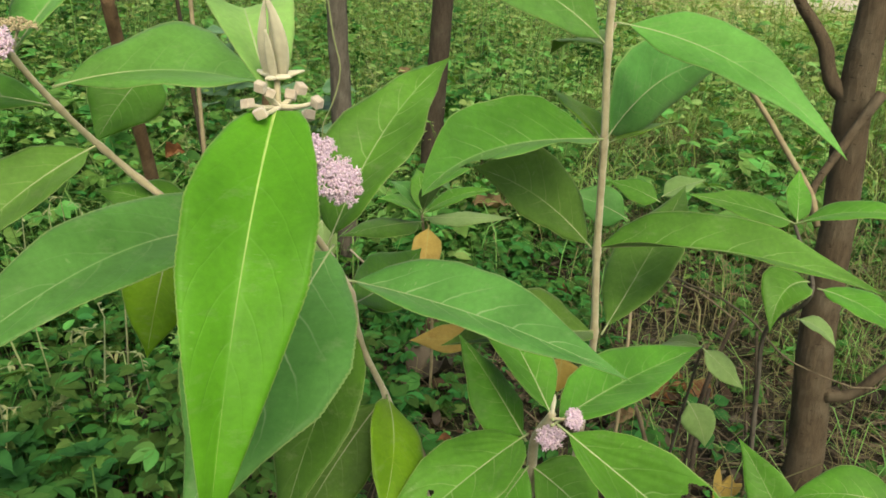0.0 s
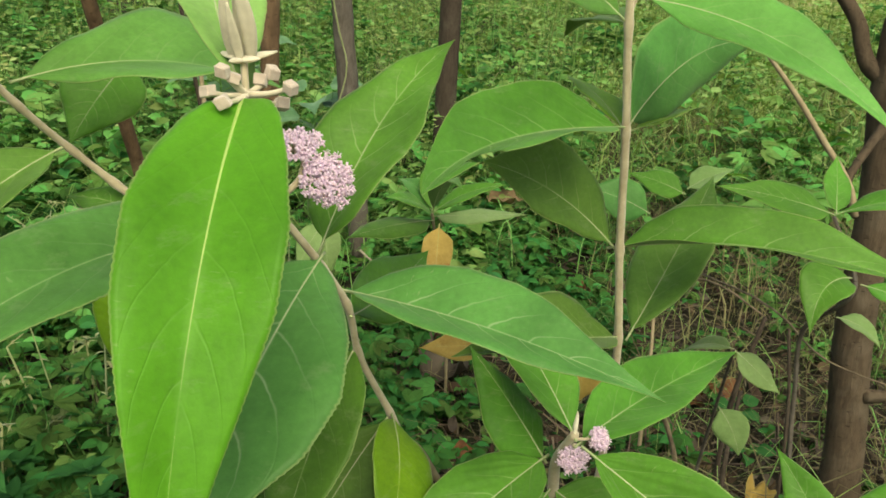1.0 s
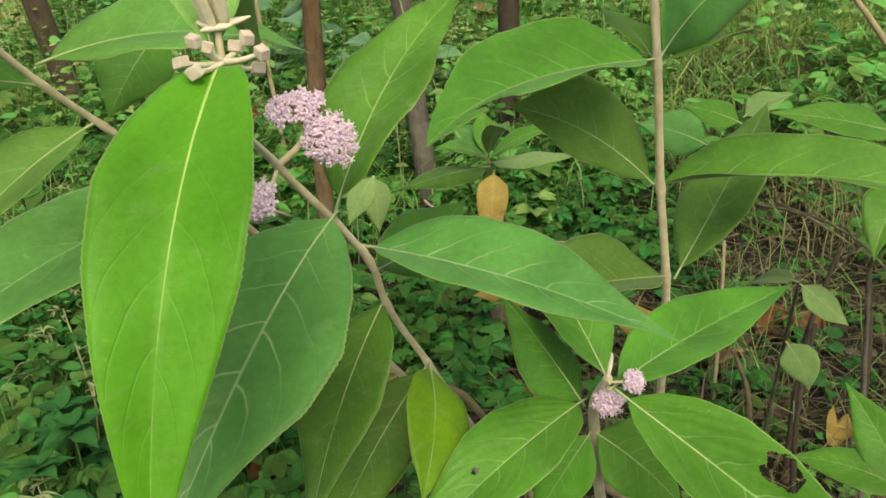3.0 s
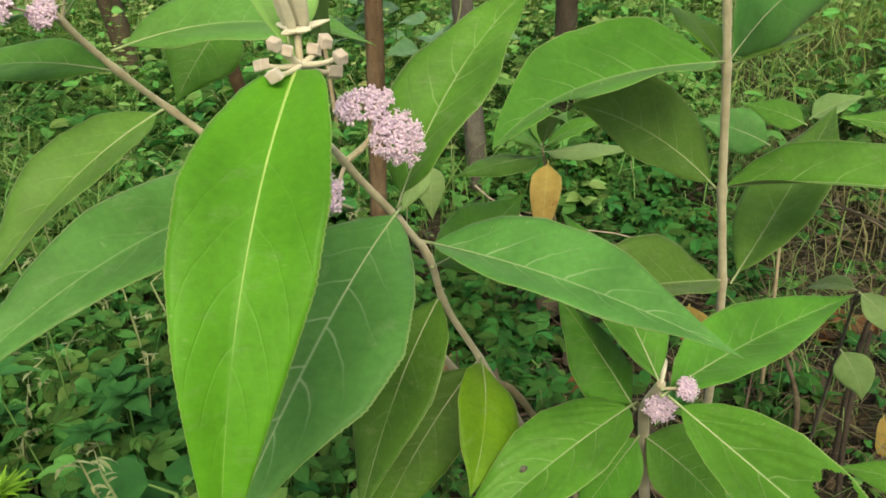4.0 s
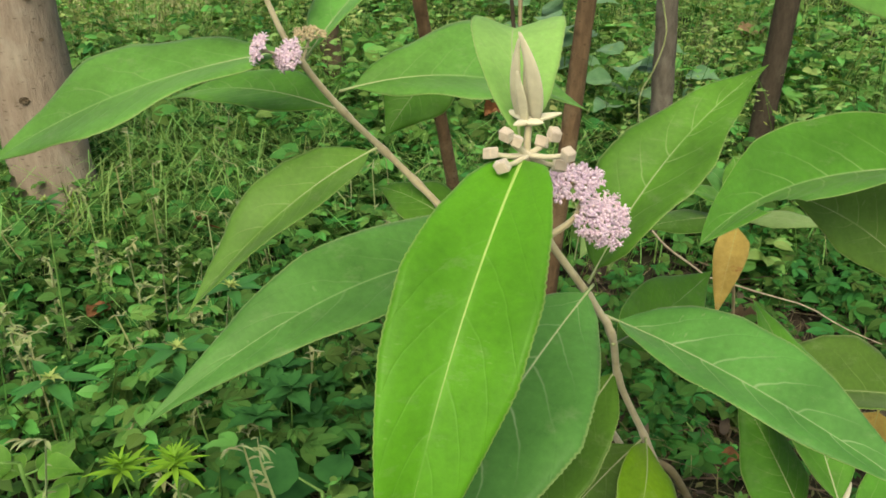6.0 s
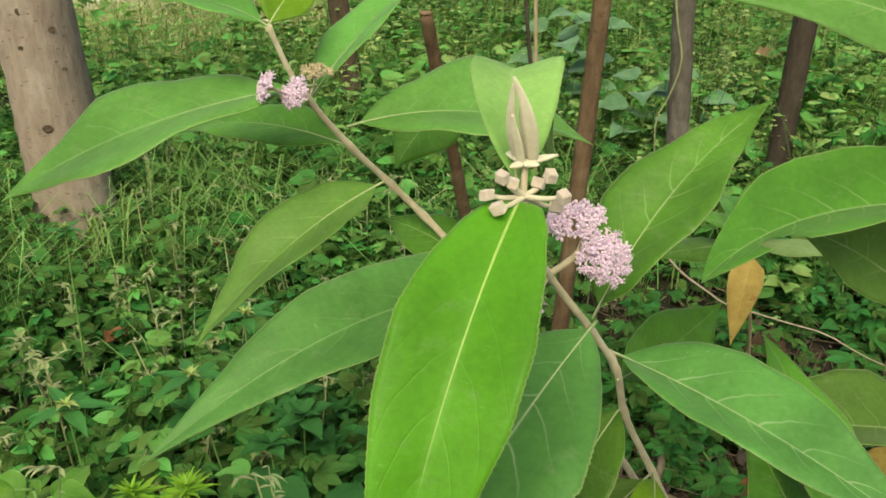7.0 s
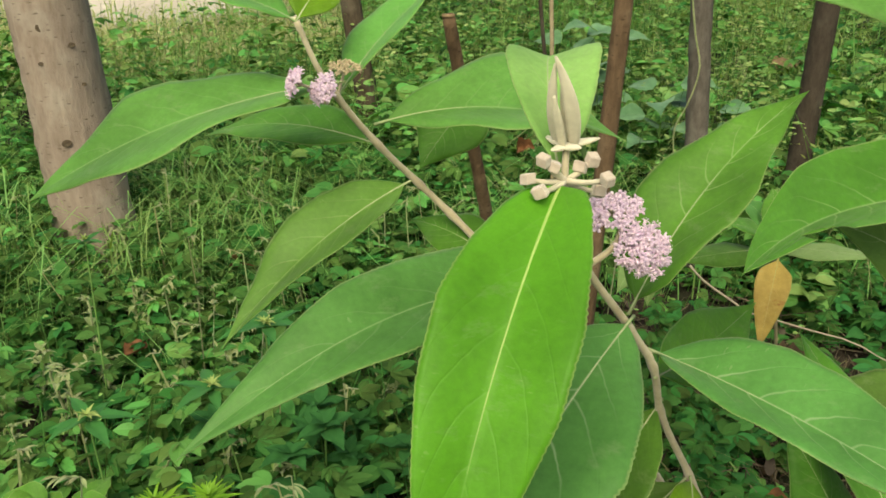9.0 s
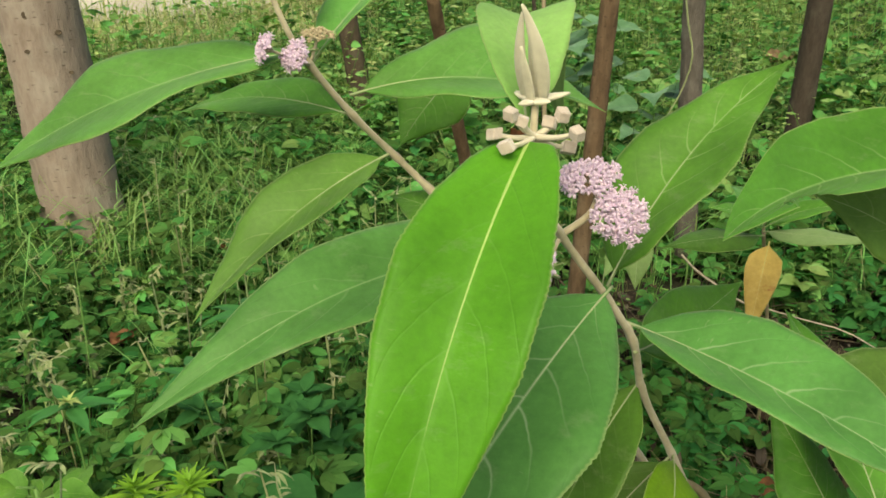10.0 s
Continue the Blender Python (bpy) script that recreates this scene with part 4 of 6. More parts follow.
def crown(tree, top, spread, count, seed, mat, limb):
    """Limbs that fork from the trunk's top, and a loose crown of many leaves in clumps, with gaps. Unseen, added over
    the trunks; its shade is guessed.
    """
    rng = random.Random(seed)
    top = Vector(top)
    leaves = Sheet()
    for k in range(7):
        a = k * 0.95 + rng.uniform(-0.3, 0.3)
        end = top + Vector((math.cos(a) * spread * rng.uniform(0.4, 0.85), math.sin(a) * spread * rng.uniform(0.4, 0.85), spread * rng.uniform(0.3, 0.9)))
        start = top + Vector((0, 0, -0.25 * spread * rng.random()))
        mid = start.lerp(end, 0.5) + Vector((0, 0, 0.12 * spread))
        tube("limb", [(*start, limb), (*mid, limb * 0.6), (*end, limb * 0.25)], 8, mat, tree, sides=7, knobs=0.2)
        for c in range(5):
            heart = mid.lerp(end, rng.uniform(0.1, 1.15)) + Vector((rng.gauss(0, 0.16), rng.gauss(0, 0.16), rng.gauss(0, 0.12))) * spread
            r = spread * rng.uniform(0.16, 0.3)
            for _ in range(count // 35):
                p = heart + Vector((rng.gauss(0, 0.55), rng.gauss(0, 0.55), rng.gauss(0, 0.4))) * r
                b = rng.uniform(0, 6.28)
                z = rng.uniform(0.06, 0.11)
                leaves.leaflet(p, Vector((math.cos(b), math.sin(b), rng.uniform(-0.7, 0.3))), Vector((rng.gauss(0, 0.4), rng.gauss(0, 0.4), 1)), z, z * 0.5, 0.2, False)
    mesh_ob("crown", leaves.v, leaves.f, [HERB], tree, "unseen green crown of small leaves added above the trunk", smooth=False, at=top)


def knot(tree, place, outward, size, mat, label):
    """A raised ring of bark round a sunken scar."""
    bm = bmesh.new()
    n, m = 18, 6
    rings = [(1.5, -0.1), (1.2, 0.05), (0.95, 0.09), (0.72, 0.05), (0.4, 0.0), (0.12, -0.02)]
    rows = []
    for r, h in rings:
        rows.append([bm.verts.new((math.cos(k * 6.2832 / n) * r * size * 1.3, math.sin(k * 6.2832 / n) * r * size, h * size * (1 + 0.4 * noise.noise(Vector((k * 0.9, r * 3, size * 90)))))) for k in range(n)])
    for a, b in zip(rows, rows[1:]):
        for k in range(n):
            bm.faces.new((a[k], a[(k + 1) % n], b[(k + 1) % n], b[k]))
    bm.faces.new(rows[-1])
    me = bpy.data.meshes.new("knot")
    bm.to_mesh(me)
    bm.free()
    me.materials.append(mat)
    me.polygons.foreach_set("use_smooth", [True] * len(me.polygons))
    ob = new("knot", me)
    ob.location = place
    ob.rotation_euler = Vector(outward).to_track_quat("Z", "Y").to_euler()
    adopt(ob, tree)
    ob["label"] = label


def build_trees():
    t = trunk_tree("tree", [(-1.490, 1.352, -0.05, 0.138), (-1.503, 1.361, 0.076, 0.104), (-1.508, 1.356, 0.20, 0.093), (-1.515, 1.349, 0.402, 0.088), (-1.525, 1.338, 0.683, 0.084), (-1.62, 1.26, 2.75, 0.074), (-1.7, 1.2, 5.2, 0.06)],
                   BARK, "stout tree with smooth greyish-brown bark standing in weeds", 20, 60)
    for place, size in (((-1.474, 1.273, 0.656), 0.018), ((-1.462, 1.276, 0.409), 0.014), ((-1.438, 1.309, 0.619), 0.009), ((-1.430, 1.319, 0.535), 0.007), ((-1.484, 1.262, 0.582), 0.007)):
        knot(t, place, (0.72, -0.68, 0.05), size * 0.4, BARK_BROWN, "dark branch scar on the bark")
    crown(t, (-1.7, 1.2, 5.1), 1.5, 800, 21, BARK, 0.05)
    t = trunk_tree("tree", [(0.640, 1.104, -0.03, 0.0343), (0.631, 1.102, 0.119, 0.0289), (0.611, 1.114, 0.312, 0.0269), (0.601, 1.119, 0.535, 0.0242), (0.590, 1.126, 0.665, 0.0242), (0.588, 1.128, 0.787, 0.0211), (0.60, 1.16, 2.6, 0.0172), (0.66, 1.2, 5.0, 0.0125)], BARK_BROWN, "slender brown tree that forks above the leaf litter", 16, 80)
    crown(t, (0.66, 1.2, 4.9), 1.4, 1000, 22, BARK_BROWN, 0.02)
    tube("branch", [(0.590, 1.124, 0.672, 0.016), (0.560, 1.135, 0.692, 0.0115), (0.541, 1.149, 0.745, 0.0095), (0.501, 1.167, 0.802, 0.008), (0.45, 1.19, 0.90, 0.006)], 20, BARK_BROWN, t, sides=9, knobs=0.15)
    tube("branch", [(0.632, 1.090, 0.228, 0.012), (0.658, 1.078, 0.236, 0.009), (0.697, 1.062, 0.292, 0.0075), (0.74, 1.05, 0.34, 0.005)], 12, BARK_BROWN, t, sides=8, knobs=0.15)
    tube("branch", [(0.600, 1.080, 0.690, 0.008), (0.553, 1.060, 0.618, 0.0062), (0.508, 1.025, 0.552, 0.005), (0.502, 0.979, 0.529, 0.0044)], 14, BARK_BROWN, t, sides=7, knobs=0.15)
    tube("branch", [(0.502, 0.979, 0.529, 0.0045), (0.491, 0.985, 0.564, 0.0042), (0.459, 1.000, 0.611, 0.0038), (0.406, 1.022, 0.683, 0.0030), (0.378, 1.033, 0.715, 0.0020)], 14, STEM_OLD, t, sides=7, knobs=0.15)
    grp = "saplings behind the shrubs"
    for pts, mat, label in SAPLINGS:
        s = thing("sapling", pts[0][:3], label, "sapling", grp)
        tube("trunk", pts, 30, mat, s, sides=12, knobs=0.1)
        if len(pts) == 4:
            x, y, z, r = pts[-1]
            tube("cut_top", [(x, y, z - 0.001, r * 1.02), (x, y, z + 0.002, r * 0.98)], 2, TAN, s, "pale sawn end", sides=10)
        if len(pts) > 4 and pts[0][3] > 0.02:
            crown(s, pts[-1][:3], 0.5, 105, len(label), mat, 0.012)


SAPLINGS = [
    ([(-0.186, 1.962, -0.030, 0.0270), (-0.220, 1.957, 0.402, 0.0256), (-0.231, 1.956, 0.541, 0.0250), (-0.242, 1.954, 0.680, 0.0242), (-0.372, 1.936, 2.300, 0.0230)], BARK_GREY, 'slender grey sapling trunk with a thin vine on it'),
    ([(-0.003, 2.323, -0.030, 0.0320), (0.000, 2.323, 0.310, 0.0310), (0.002, 2.323, 0.460, 0.0305), (0.004, 2.323, 0.609, 0.0299), (0.023, 2.324, 2.300, 0.0290)], BARK_DARK, 'slender dark sapling trunk standing in weeds'),
    ([(-0.247, 1.087, -0.030, 0.0125), (-0.230, 1.091, 0.429, 0.0122), (-0.224, 1.093, 0.586, 0.0120), (-0.218, 1.094, 0.742, 0.0118), (-0.200, 1.099, 1.250, 0.0115)], BARK_RUSSET, 'thin reddish-brown sapling stem with knots'),
    ([(-0.313, 1.140, -0.030, 0.0095), (-0.324, 0.902, 0.566, 0.0076), (-0.326, 0.858, 0.665, 0.0072), (-0.327, 0.816, 0.760, 0.0068)], BARK_RUSSET, 'thin brown sapling stake with a cut top'),
    ([(-1.367, 2.502, -0.030, 0.0420), (-1.395, 2.485, 0.219, 0.0399), (-1.406, 2.479, 0.313, 0.0390), (-1.417, 2.472, 0.406, 0.0378), (-1.632, 2.344, 2.300, 0.0360)], BARK_BROWN, 'slender purplish-brown sapling trunk among weeds'),
    ([(-0.588, 2.187, -0.030, 0.0060), (-0.658, 2.164, 0.508, 0.0057), (-0.667, 2.161, 0.574, 0.0055), (-0.675, 2.158, 0.640, 0.0053), (-0.735, 2.138, 1.100, 0.0050)], BARK_DARK, 'very thin dark upright stem among weeds'),
    ([(-0.550, 1.989, -0.030, 0.0055), (-0.583, 1.978, 0.539, 0.0053), (-0.586, 1.977, 0.599, 0.0052), (-0.590, 1.976, 0.659, 0.0052), (-0.610, 1.969, 1.000, 0.0050)], STEM_OLD, 'very thin greenish upright stem among weeds'),
]
build_trees()


# ---- the shrubs
def shrub(place, label):
    return thing("shrub", place, label, "shrub", "shrubs with lance-shaped leaves")


front = shrub((0.06, 0.82, 0), "woolly-stemmed shrub with large green leaves and lilac flowers")
side = shrub((0.0, 1.0, 0), "leaning shrub stem with long green leaves and lilac flowers")
tall = shrub((0.2, 0.86, 0), "tall straight shrub stem with pairs of large green leaves")
low = shrub((0.16, 0.7, 0), "low shrub shoot with green leaves and a small lilac flower head")
slim = shrub((0.46, 1.0, 0), "slim shrub with smaller green leaves beside a brown trunk")
young = shrub((0.38, 1.05, 0), "young shrub shoot with pale-backed leaves above leaf litter")
rosette = shrub((0.02, 1.28, 0), "small shrub shoot with a leaf rosette and yellow leaves")
tube('stem', [(0.060, 0.820, -0.020, 0.00413), (0.035, 0.720, 0.220, 0.00342), (-0.024, 0.577, 0.473, 0.00264), (-0.045, 0.544, 0.540, 0.00249), (-0.050, 0.523, 0.583, 0.00242), (-0.061, 0.501, 0.615, 0.00242), (-0.083, 0.468, 0.664, 0.00213), (-0.0765, 0.394, 0.728, 0.00171), (-0.0785, 0.400, 0.748, 0.00158)], 90, STEM, front, sides=10, knobs=0.1, nodes=[(-0.024, 0.577, 0.473), (-0.045, 0.544, 0.540), (-0.050, 0.523, 0.583), (-0.061, 0.501, 0.619), (-0.083, 0.468, 0.664), (-0.080, 0.394, 0.728)])
tube('branch', [(-0.024, 0.577, 0.453, 0.0035), (-0.007, 0.624, 0.416, 0.0034), (0.009, 0.671, 0.360, 0.0034), (0.100, 0.860, -0.020, 0.0036)], 20, STEM_OLD, front, sides=10, knobs=0.1)
tube('stem', [(0.000, 1.000, -0.020, 0.00490), (-0.060, 0.840, 0.250, 0.00396), (-0.130, 0.720, 0.440, 0.00340), (-0.176, 0.576, 0.612, 0.00285), (-0.219, 0.590, 0.637, 0.00261), (-0.241, 0.580, 0.661, 0.00246), (-0.257, 0.548, 0.696, 0.00229), (-0.271, 0.520, 0.733, 0.00213), (-0.277, 0.512, 0.748, 0.00196), (-0.286, 0.500, 0.782, 0.00182)], 90, STEM, side, sides=10, knobs=0.1, nodes=[(-0.176, 0.576, 0.612), (-0.219, 0.590, 0.637), (-0.241, 0.580, 0.661), (-0.257, 0.548, 0.696), (-0.271, 0.520, 0.733), (-0.286, 0.500, 0.782)])
tube('stem', [(0.200, 0.860, -0.020, 0.00516), (0.188, 0.790, 0.250, 0.0043), (0.175, 0.728, 0.474, 0.0037), (0.163, 0.713, 0.563, 0.00353), (0.152, 0.695, 0.670, 0.00335), (0.142, 0.684, 0.753, 0.00318), (0.134, 0.664, 0.873, 0.00275)], 90, STEM, tall, sides=10, knobs=0.1, nodes=[(0.175, 0.728, 0.474), (0.163, 0.713, 0.563), (0.152, 0.695, 0.670), (0.142, 0.684, 0.753)])
tube('stem', [(0.160, 0.700, -0.020, 0.0058), (0.125, 0.640, 0.220, 0.005), (0.100, 0.564, 0.425, 0.0042), (0.098, 0.552, 0.455, 0.0038), (0.105, 0.530, 0.492, 0.003)], 40, STEM, low, sides=10, knobs=0.1)
tube('stem', [(0.419, 0.745, -0.020, 0.003), (0.420, 0.872, 0.352, 0.0026), (0.411, 0.865, 0.424, 0.0024), (0.421, 0.799, 0.509, 0.0022), (0.409, 0.845, 0.565, 0.0018)], 40, BARK_GREY, slim, sides=10, knobs=0.1)
tube('stem', [(0.380, 1.050, -0.020, 0.0026), (0.370, 0.980, 0.200, 0.0022), (0.338, 0.860, 0.403, 0.0016)], 30, BARK_GREY, young, sides=10, knobs=0.1)
tube('stem', [(0.030, 1.400, -0.020, 0.0032), (0.022, 1.330, 0.200, 0.0028), (-0.008, 1.217, 0.438, 0.0024)], 30, STEM_OLD, rosette, sides=10, knobs=0.1)
tube('petiole', [(-0.050, 0.523, 0.583, 0.0018), (-0.053, 0.528, 0.588, 0.0016), (-0.057, 0.532, 0.590, 0.0013)], 8, STEM, front, sides=7)
tube('petiole', [(-0.176, 0.576, 0.612, 0.0019), (-0.140, 0.564, 0.608, 0.0017), (-0.106, 0.550, 0.603, 0.0015)], 8, STEM, side, sides=7)
tube('petiole', [(0.142, 0.684, 0.753, 0.0019), (0.143, 0.685, 0.763, 0.0017), (0.146, 0.685, 0.773, 0.0013)], 8, STEM, tall, sides=7)


# leaves of the shrubs
leaf(front, (-0.077, 0.389, 0.732), (-0.078, 0.256, 0.568), 0.0612, (0.166, -0.768, 0.618), 0.1402, (23, 24), 0.85, bend=-0.0135, halves=(1.02, 1.00), twist=-40, stalk=0, form=shaped(0.45, 0.66, 0.85, 1.00, 0.94, 0.68, 0.40, 0.16, 0.06))
leaf(front, (-0.077, 0.390, 0.731), (-0.108, 0.553, 0.696), 0.0489, (-0.086, 0.192, 0.978), 0.3661, (23, 16), 0.7, bend=-0.1088, halves=(0.92, 1.12), twist=-19, stalk=0.04, skin=LEAF_TOP, form=shaped(0.27, 0.59, 0.84, 1.00, 0.96, 0.78, 0.52, 0.22, 0.08))
leaf(front, (-0.060, 0.497, 0.627), (-0.110, 0.307, 0.528), 0.0923, (0.110, -0.481, 0.870), 0.1348, (12, 28), 0.45, bend=-0.0480, halves=(1.00, 0.99), twist=21, skin=LEAF_VEINED, form=shaped(0.12, 0.32, 0.56, 0.82, 1.00, 0.88, 0.47, 0.17, 0.05))
leaf(front, (-0.066, 0.512, 0.620), (0.011, 0.648, 0.739), 0.0784, (-0.229, -0.565, 0.793), 0.0823, (16, 24), 0.6, bend=-0.0078, halves=(0.94, 0.96), twist=42, skin=LEAF, form=shaped(0.25, 0.55, 0.78, 1.00, 0.93, 0.61, 0.41, 0.17, 0.06))
leaf(front, (-0.057, 0.532, 0.590), (0.134, 0.441, 0.570), 0.0674, (0.011, -0.192, 0.981), 0.0200, (32, 22), 0.55, bend=-0.0248, halves=(1.12, 0.90), twist=22, form=shaped(0.25, 0.56, 0.81, 1.00, 0.94, 0.73, 0.44, 0.16, 0.05), skin=LEAF_VEINED)
leaf(front, (-0.048, 0.523, 0.575), (-0.003, 0.728, 0.550), 0.0556, (0.600, -0.037, 0.799), -0.0450, (10, 7), 0.5, bend=-0.0113, halves=(0.98, 0.99), twist=4, form=shaped(0.14, 0.39, 0.69, 0.89, 1.00, 0.89, 0.58, 0.25, 0.09), skin=LEAF_BRIGHT)
leaf(front, (-0.045, 0.550, 0.546), (-0.082, 0.428, 0.444), 0.0592, (-0.122, -0.614, 0.780), 0.0433, (18, 8), 0.35, bend=0.0193, halves=(1.01, 1.00), twist=-2, form=shaped(0.14, 0.41, 0.76, 0.97, 1.00, 0.79, 0.47, 0.21, 0.08))
leaf(front, (-0.024, 0.577, 0.473), (-0.103, 0.503, 0.342), 0.06, (0.1, -1, 0.6), 0.05, 8, 0.3)
leaf(front, (-0.023, 0.574, 0.475), (-0.018, 0.468, 0.435), 0.0534, (0.476, -0.294, 0.829), 0.1019, (-1, 24), 0.95, bend=-0.0700, halves=(1.05, 0.99), twist=20, form=shaped(0.14, 0.41, 0.75, 0.93, 1.00, 0.81, 0.57, 0.25, 0.09))
leaf(side, (-0.286, 0.500, 0.782), (-0.360, 0.470, 0.796), 0.04, (0, -0.3, 1), 0.1, 14, 0.6, skin=LEAF_LIGHT)
leaf(side, (-0.286, 0.500, 0.782), (-0.288, 0.560, 0.812), 0.036, (0.45, -0.85, 0.4), 0.06, 14, 0.95)
leaf(side, (-0.271, 0.520, 0.733), (-0.245, 0.672, 0.811), 0.055, (-0.3, -0.8, 0.6), 0.06, 20, 0.6, skin=LEAF_LIGHT)
leaf(side, (-0.266, 0.523, 0.743), (-0.440, 0.407, 0.669), 0.0829, (-0.157, -0.355, 0.921), 0.0763, (12, 19), 0.6, bend=-0.0404, halves=(1.16, 1.06), twist=-24, skin=LEAF_LIGHT, form=shaped(0.12, 0.34, 0.63, 0.82, 1.00, 0.92, 0.56, 0.23, 0.07))
leaf(side, (-0.257, 0.548, 0.696), (-0.464, 0.604, 0.669), 0.05, (0.1, -0.5, 1), 0.06, 10, 0.5)
leaf(side, (-0.262, 0.552, 0.709), (-0.101, 0.624, 0.699), 0.1108, (0.245, -0.414, 0.876), 0.1042, (12, 22), 0.6, bend=0.0058, halves=(1.25, 1.00), twist=-38, skin=LEAF_LIGHT, form=shaped(0.07, 0.20, 0.40, 0.65, 0.88, 1.00, 0.52, 0.23, 0.08))
leaf(side, (-0.245, 0.707, 0.710), (-0.280, 0.658, 0.648), 0.07, (0.2, -0.75, 0.75), 0.04, 10, 0.6, skin=LEAF)
leaf(side, (-0.244, 0.577, 0.665), (-0.314, 0.434, 0.577), 0.0653, (0.189, -0.579, 0.793), 0.0909, (34, 20), 0.6, bend=-0.0223, halves=(0.89, 0.91), twist=28, form=shaped(0.15, 0.42, 0.78, 1.00, 1.00, 0.85, 0.50, 0.22, 0.08), skin=LEAF_OLIVE)
leaf(side, (-0.106, 0.550, 0.603), (-0.223, 0.296, 0.607), 0.0629, (0.396, -0.170, 0.902), 0.1658, (21, 20), 0.4, bend=-0.0330, halves=(1.03, 0.98), twist=13, form=shaped(0.21, 0.59, 0.98, 1.00, 1.00, 0.92, 0.66, 0.30, 0.10))
leaf(side, (-0.176, 0.576, 0.612), (-0.262, 0.606, 0.622), 0.045, (0, -0.5, 1), 0.06, 10, 0.5)
leaf(side, (-0.179, 0.531, 0.609), (-0.190, 0.505, 0.531), 0.05, (0, -1, 0.3), 0.05, 10, 0.95)
leaf(tall, (0.154, 0.694, 0.674), (-0.004, 0.489, 0.667), 0.0796, (0.101, -0.112, 0.989), 0.0083, (22, 48), 0.6, bend=0.1120, halves=(1.04, 1.10), twist=10, holes=((-0.75, 0.76, 0.5, 0.05),), skin=LEAF, form=shaped(0.25, 0.63, 0.94, 1.00, 0.99, 0.82, 0.54, 0.29, 0.13))
leaf(tall, (0.153, 0.695, 0.670), (0.274, 0.909, 0.658), 0.0377, (-0.144, 0.136, 0.980), 0.0225, (11, 17), 0.95, bend=0.0591, halves=(0.95, 1.00), form=shaped(0.15, 0.43, 0.81, 0.99, 1.00, 0.80, 0.51, 0.23, 0.08))
leaf(tall, (0.151, 0.694, 0.670), (0.303, 0.842, 0.734), 0.0832, (0.588, -0.744, 0.317), 0.0611, (6, -28), 0.42, bend=-0.0505, halves=(1.03, 1.01), twist=-10, form=shaped(0.16, 0.49, 0.89, 1.00, 0.96, 0.79, 0.51, 0.23, 0.08))
leaf(tall, (0.146, 0.685, 0.773), (0.299, 0.562, 0.695), 0.0625, (-0.135, -0.645, 0.752), 0.0688, (17, 19), 0.6, bend=-0.0303, halves=(0.98, 0.99), twist=-18, skin=LEAF_LIGHT, form=shaped(0.13, 0.41, 0.81, 1.00, 0.92, 0.68, 0.40, 0.18, 0.07))
leaf(tall, (0.142, 0.684, 0.753), (-0.041, 0.621, 0.803), 0.075, (0, -1, 0.7), 0.12, 22, 0.6, skin=LEAF_LIGHT)
leaf(tall, (0.142, 0.684, 0.753), (0.112, 0.820, 0.732), 0.045, (0, -0.8, 0.8), 0.08, 12, 0.95, skin=LEAF_OLIVE)
leaf(tall, (0.150, 0.698, 0.672), (0.121, 0.831, 0.696), 0.046, (0.4, -0.7, 0.7), 0.05, 10, 0.95)
leaf(tall, (0.159, 0.715, 0.564), (0.038, 0.671, 0.646), 0.0693, (0.558, -0.687, 0.465), 0.0048, (15, 14), 0.5, bend=0.0806, halves=(0.83, 1.28), twist=-9, skin=LEAF_OLIVE, form=shaped(0.12, 0.35, 0.64, 0.83, 1.00, 0.96, 0.64, 0.28, 0.10))
leaf(tall, (0.153, 0.719, 0.563), (0.401, 0.636, 0.565), 0.0680, (-0.096, -0.270, 0.958), 0.0485, (36, 40), 0.5, bend=-0.0401, halves=(1.12, 1.01), twist=30, form=shaped(0.24, 0.63, 0.93, 1.00, 0.97, 0.79, 0.48, 0.20, 0.07))
leaf(tall, (0.182, 0.725, 0.472), (0.291, 0.878, 0.594), 0.0787, (-0.354, -0.418, 0.836), 0.0459, (10, 13), 0.5, bend=0.0298, halves=(1.00, 0.94), twist=3, form=shaped(0.13, 0.38, 0.70, 0.92, 1.00, 0.83, 0.52, 0.23, 0.08), skin=LEAF_OLIVE)
leaf(tall, (0.177, 0.727, 0.474), (0.020, 0.634, 0.493), 0.0854, (0.283, -0.285, 0.916), 0.0535, (39, 29), 0.6, bend=-0.0348, halves=(1.02, 1.09), twist=4, form=shaped(0.12, 0.39, 0.77, 0.98, 1.00, 0.80, 0.47, 0.19, 0.07), skin=LEAF_OLIVE)
leaf(low, (0.105, 0.526, 0.484), (0.281, 0.714, 0.471), 0.0631, (0.325, -0.238, 0.915), -0.0342, (28, 32), 0.5, bend=-0.0463, halves=(1.00, 0.96), twist=6, form=shaped(0.17, 0.48, 0.84, 1.00, 1.00, 0.83, 0.55, 0.26, 0.10))
leaf(low, (0.106, 0.527, 0.488), (0.032, 0.673, 0.556), 0.0570, (0.190, -0.337, 0.922), 0.0542, (20, 10), 0.6, bend=0.0048, halves=(0.98, 1.00), twist=2, form=shaped(0.15, 0.44, 0.81, 1.00, 0.98, 0.77, 0.48, 0.21, 0.08))
leaf(low, (0.093, 0.557, 0.457), (-0.036, 0.431, 0.407), 0.0689, (0.017, -0.384, 0.923), 0.0783, (26, 16), 0.5, bend=-0.0225, halves=(0.96, 0.98), twist=-9, holes=((0.3, 0.55, 0.075, 0.016), (-0.35, 0.75, 0.07, 0.016)), form=shaped(0.22, 0.54, 0.79, 1.00, 0.94, 0.71, 0.44, 0.18, 0.06))
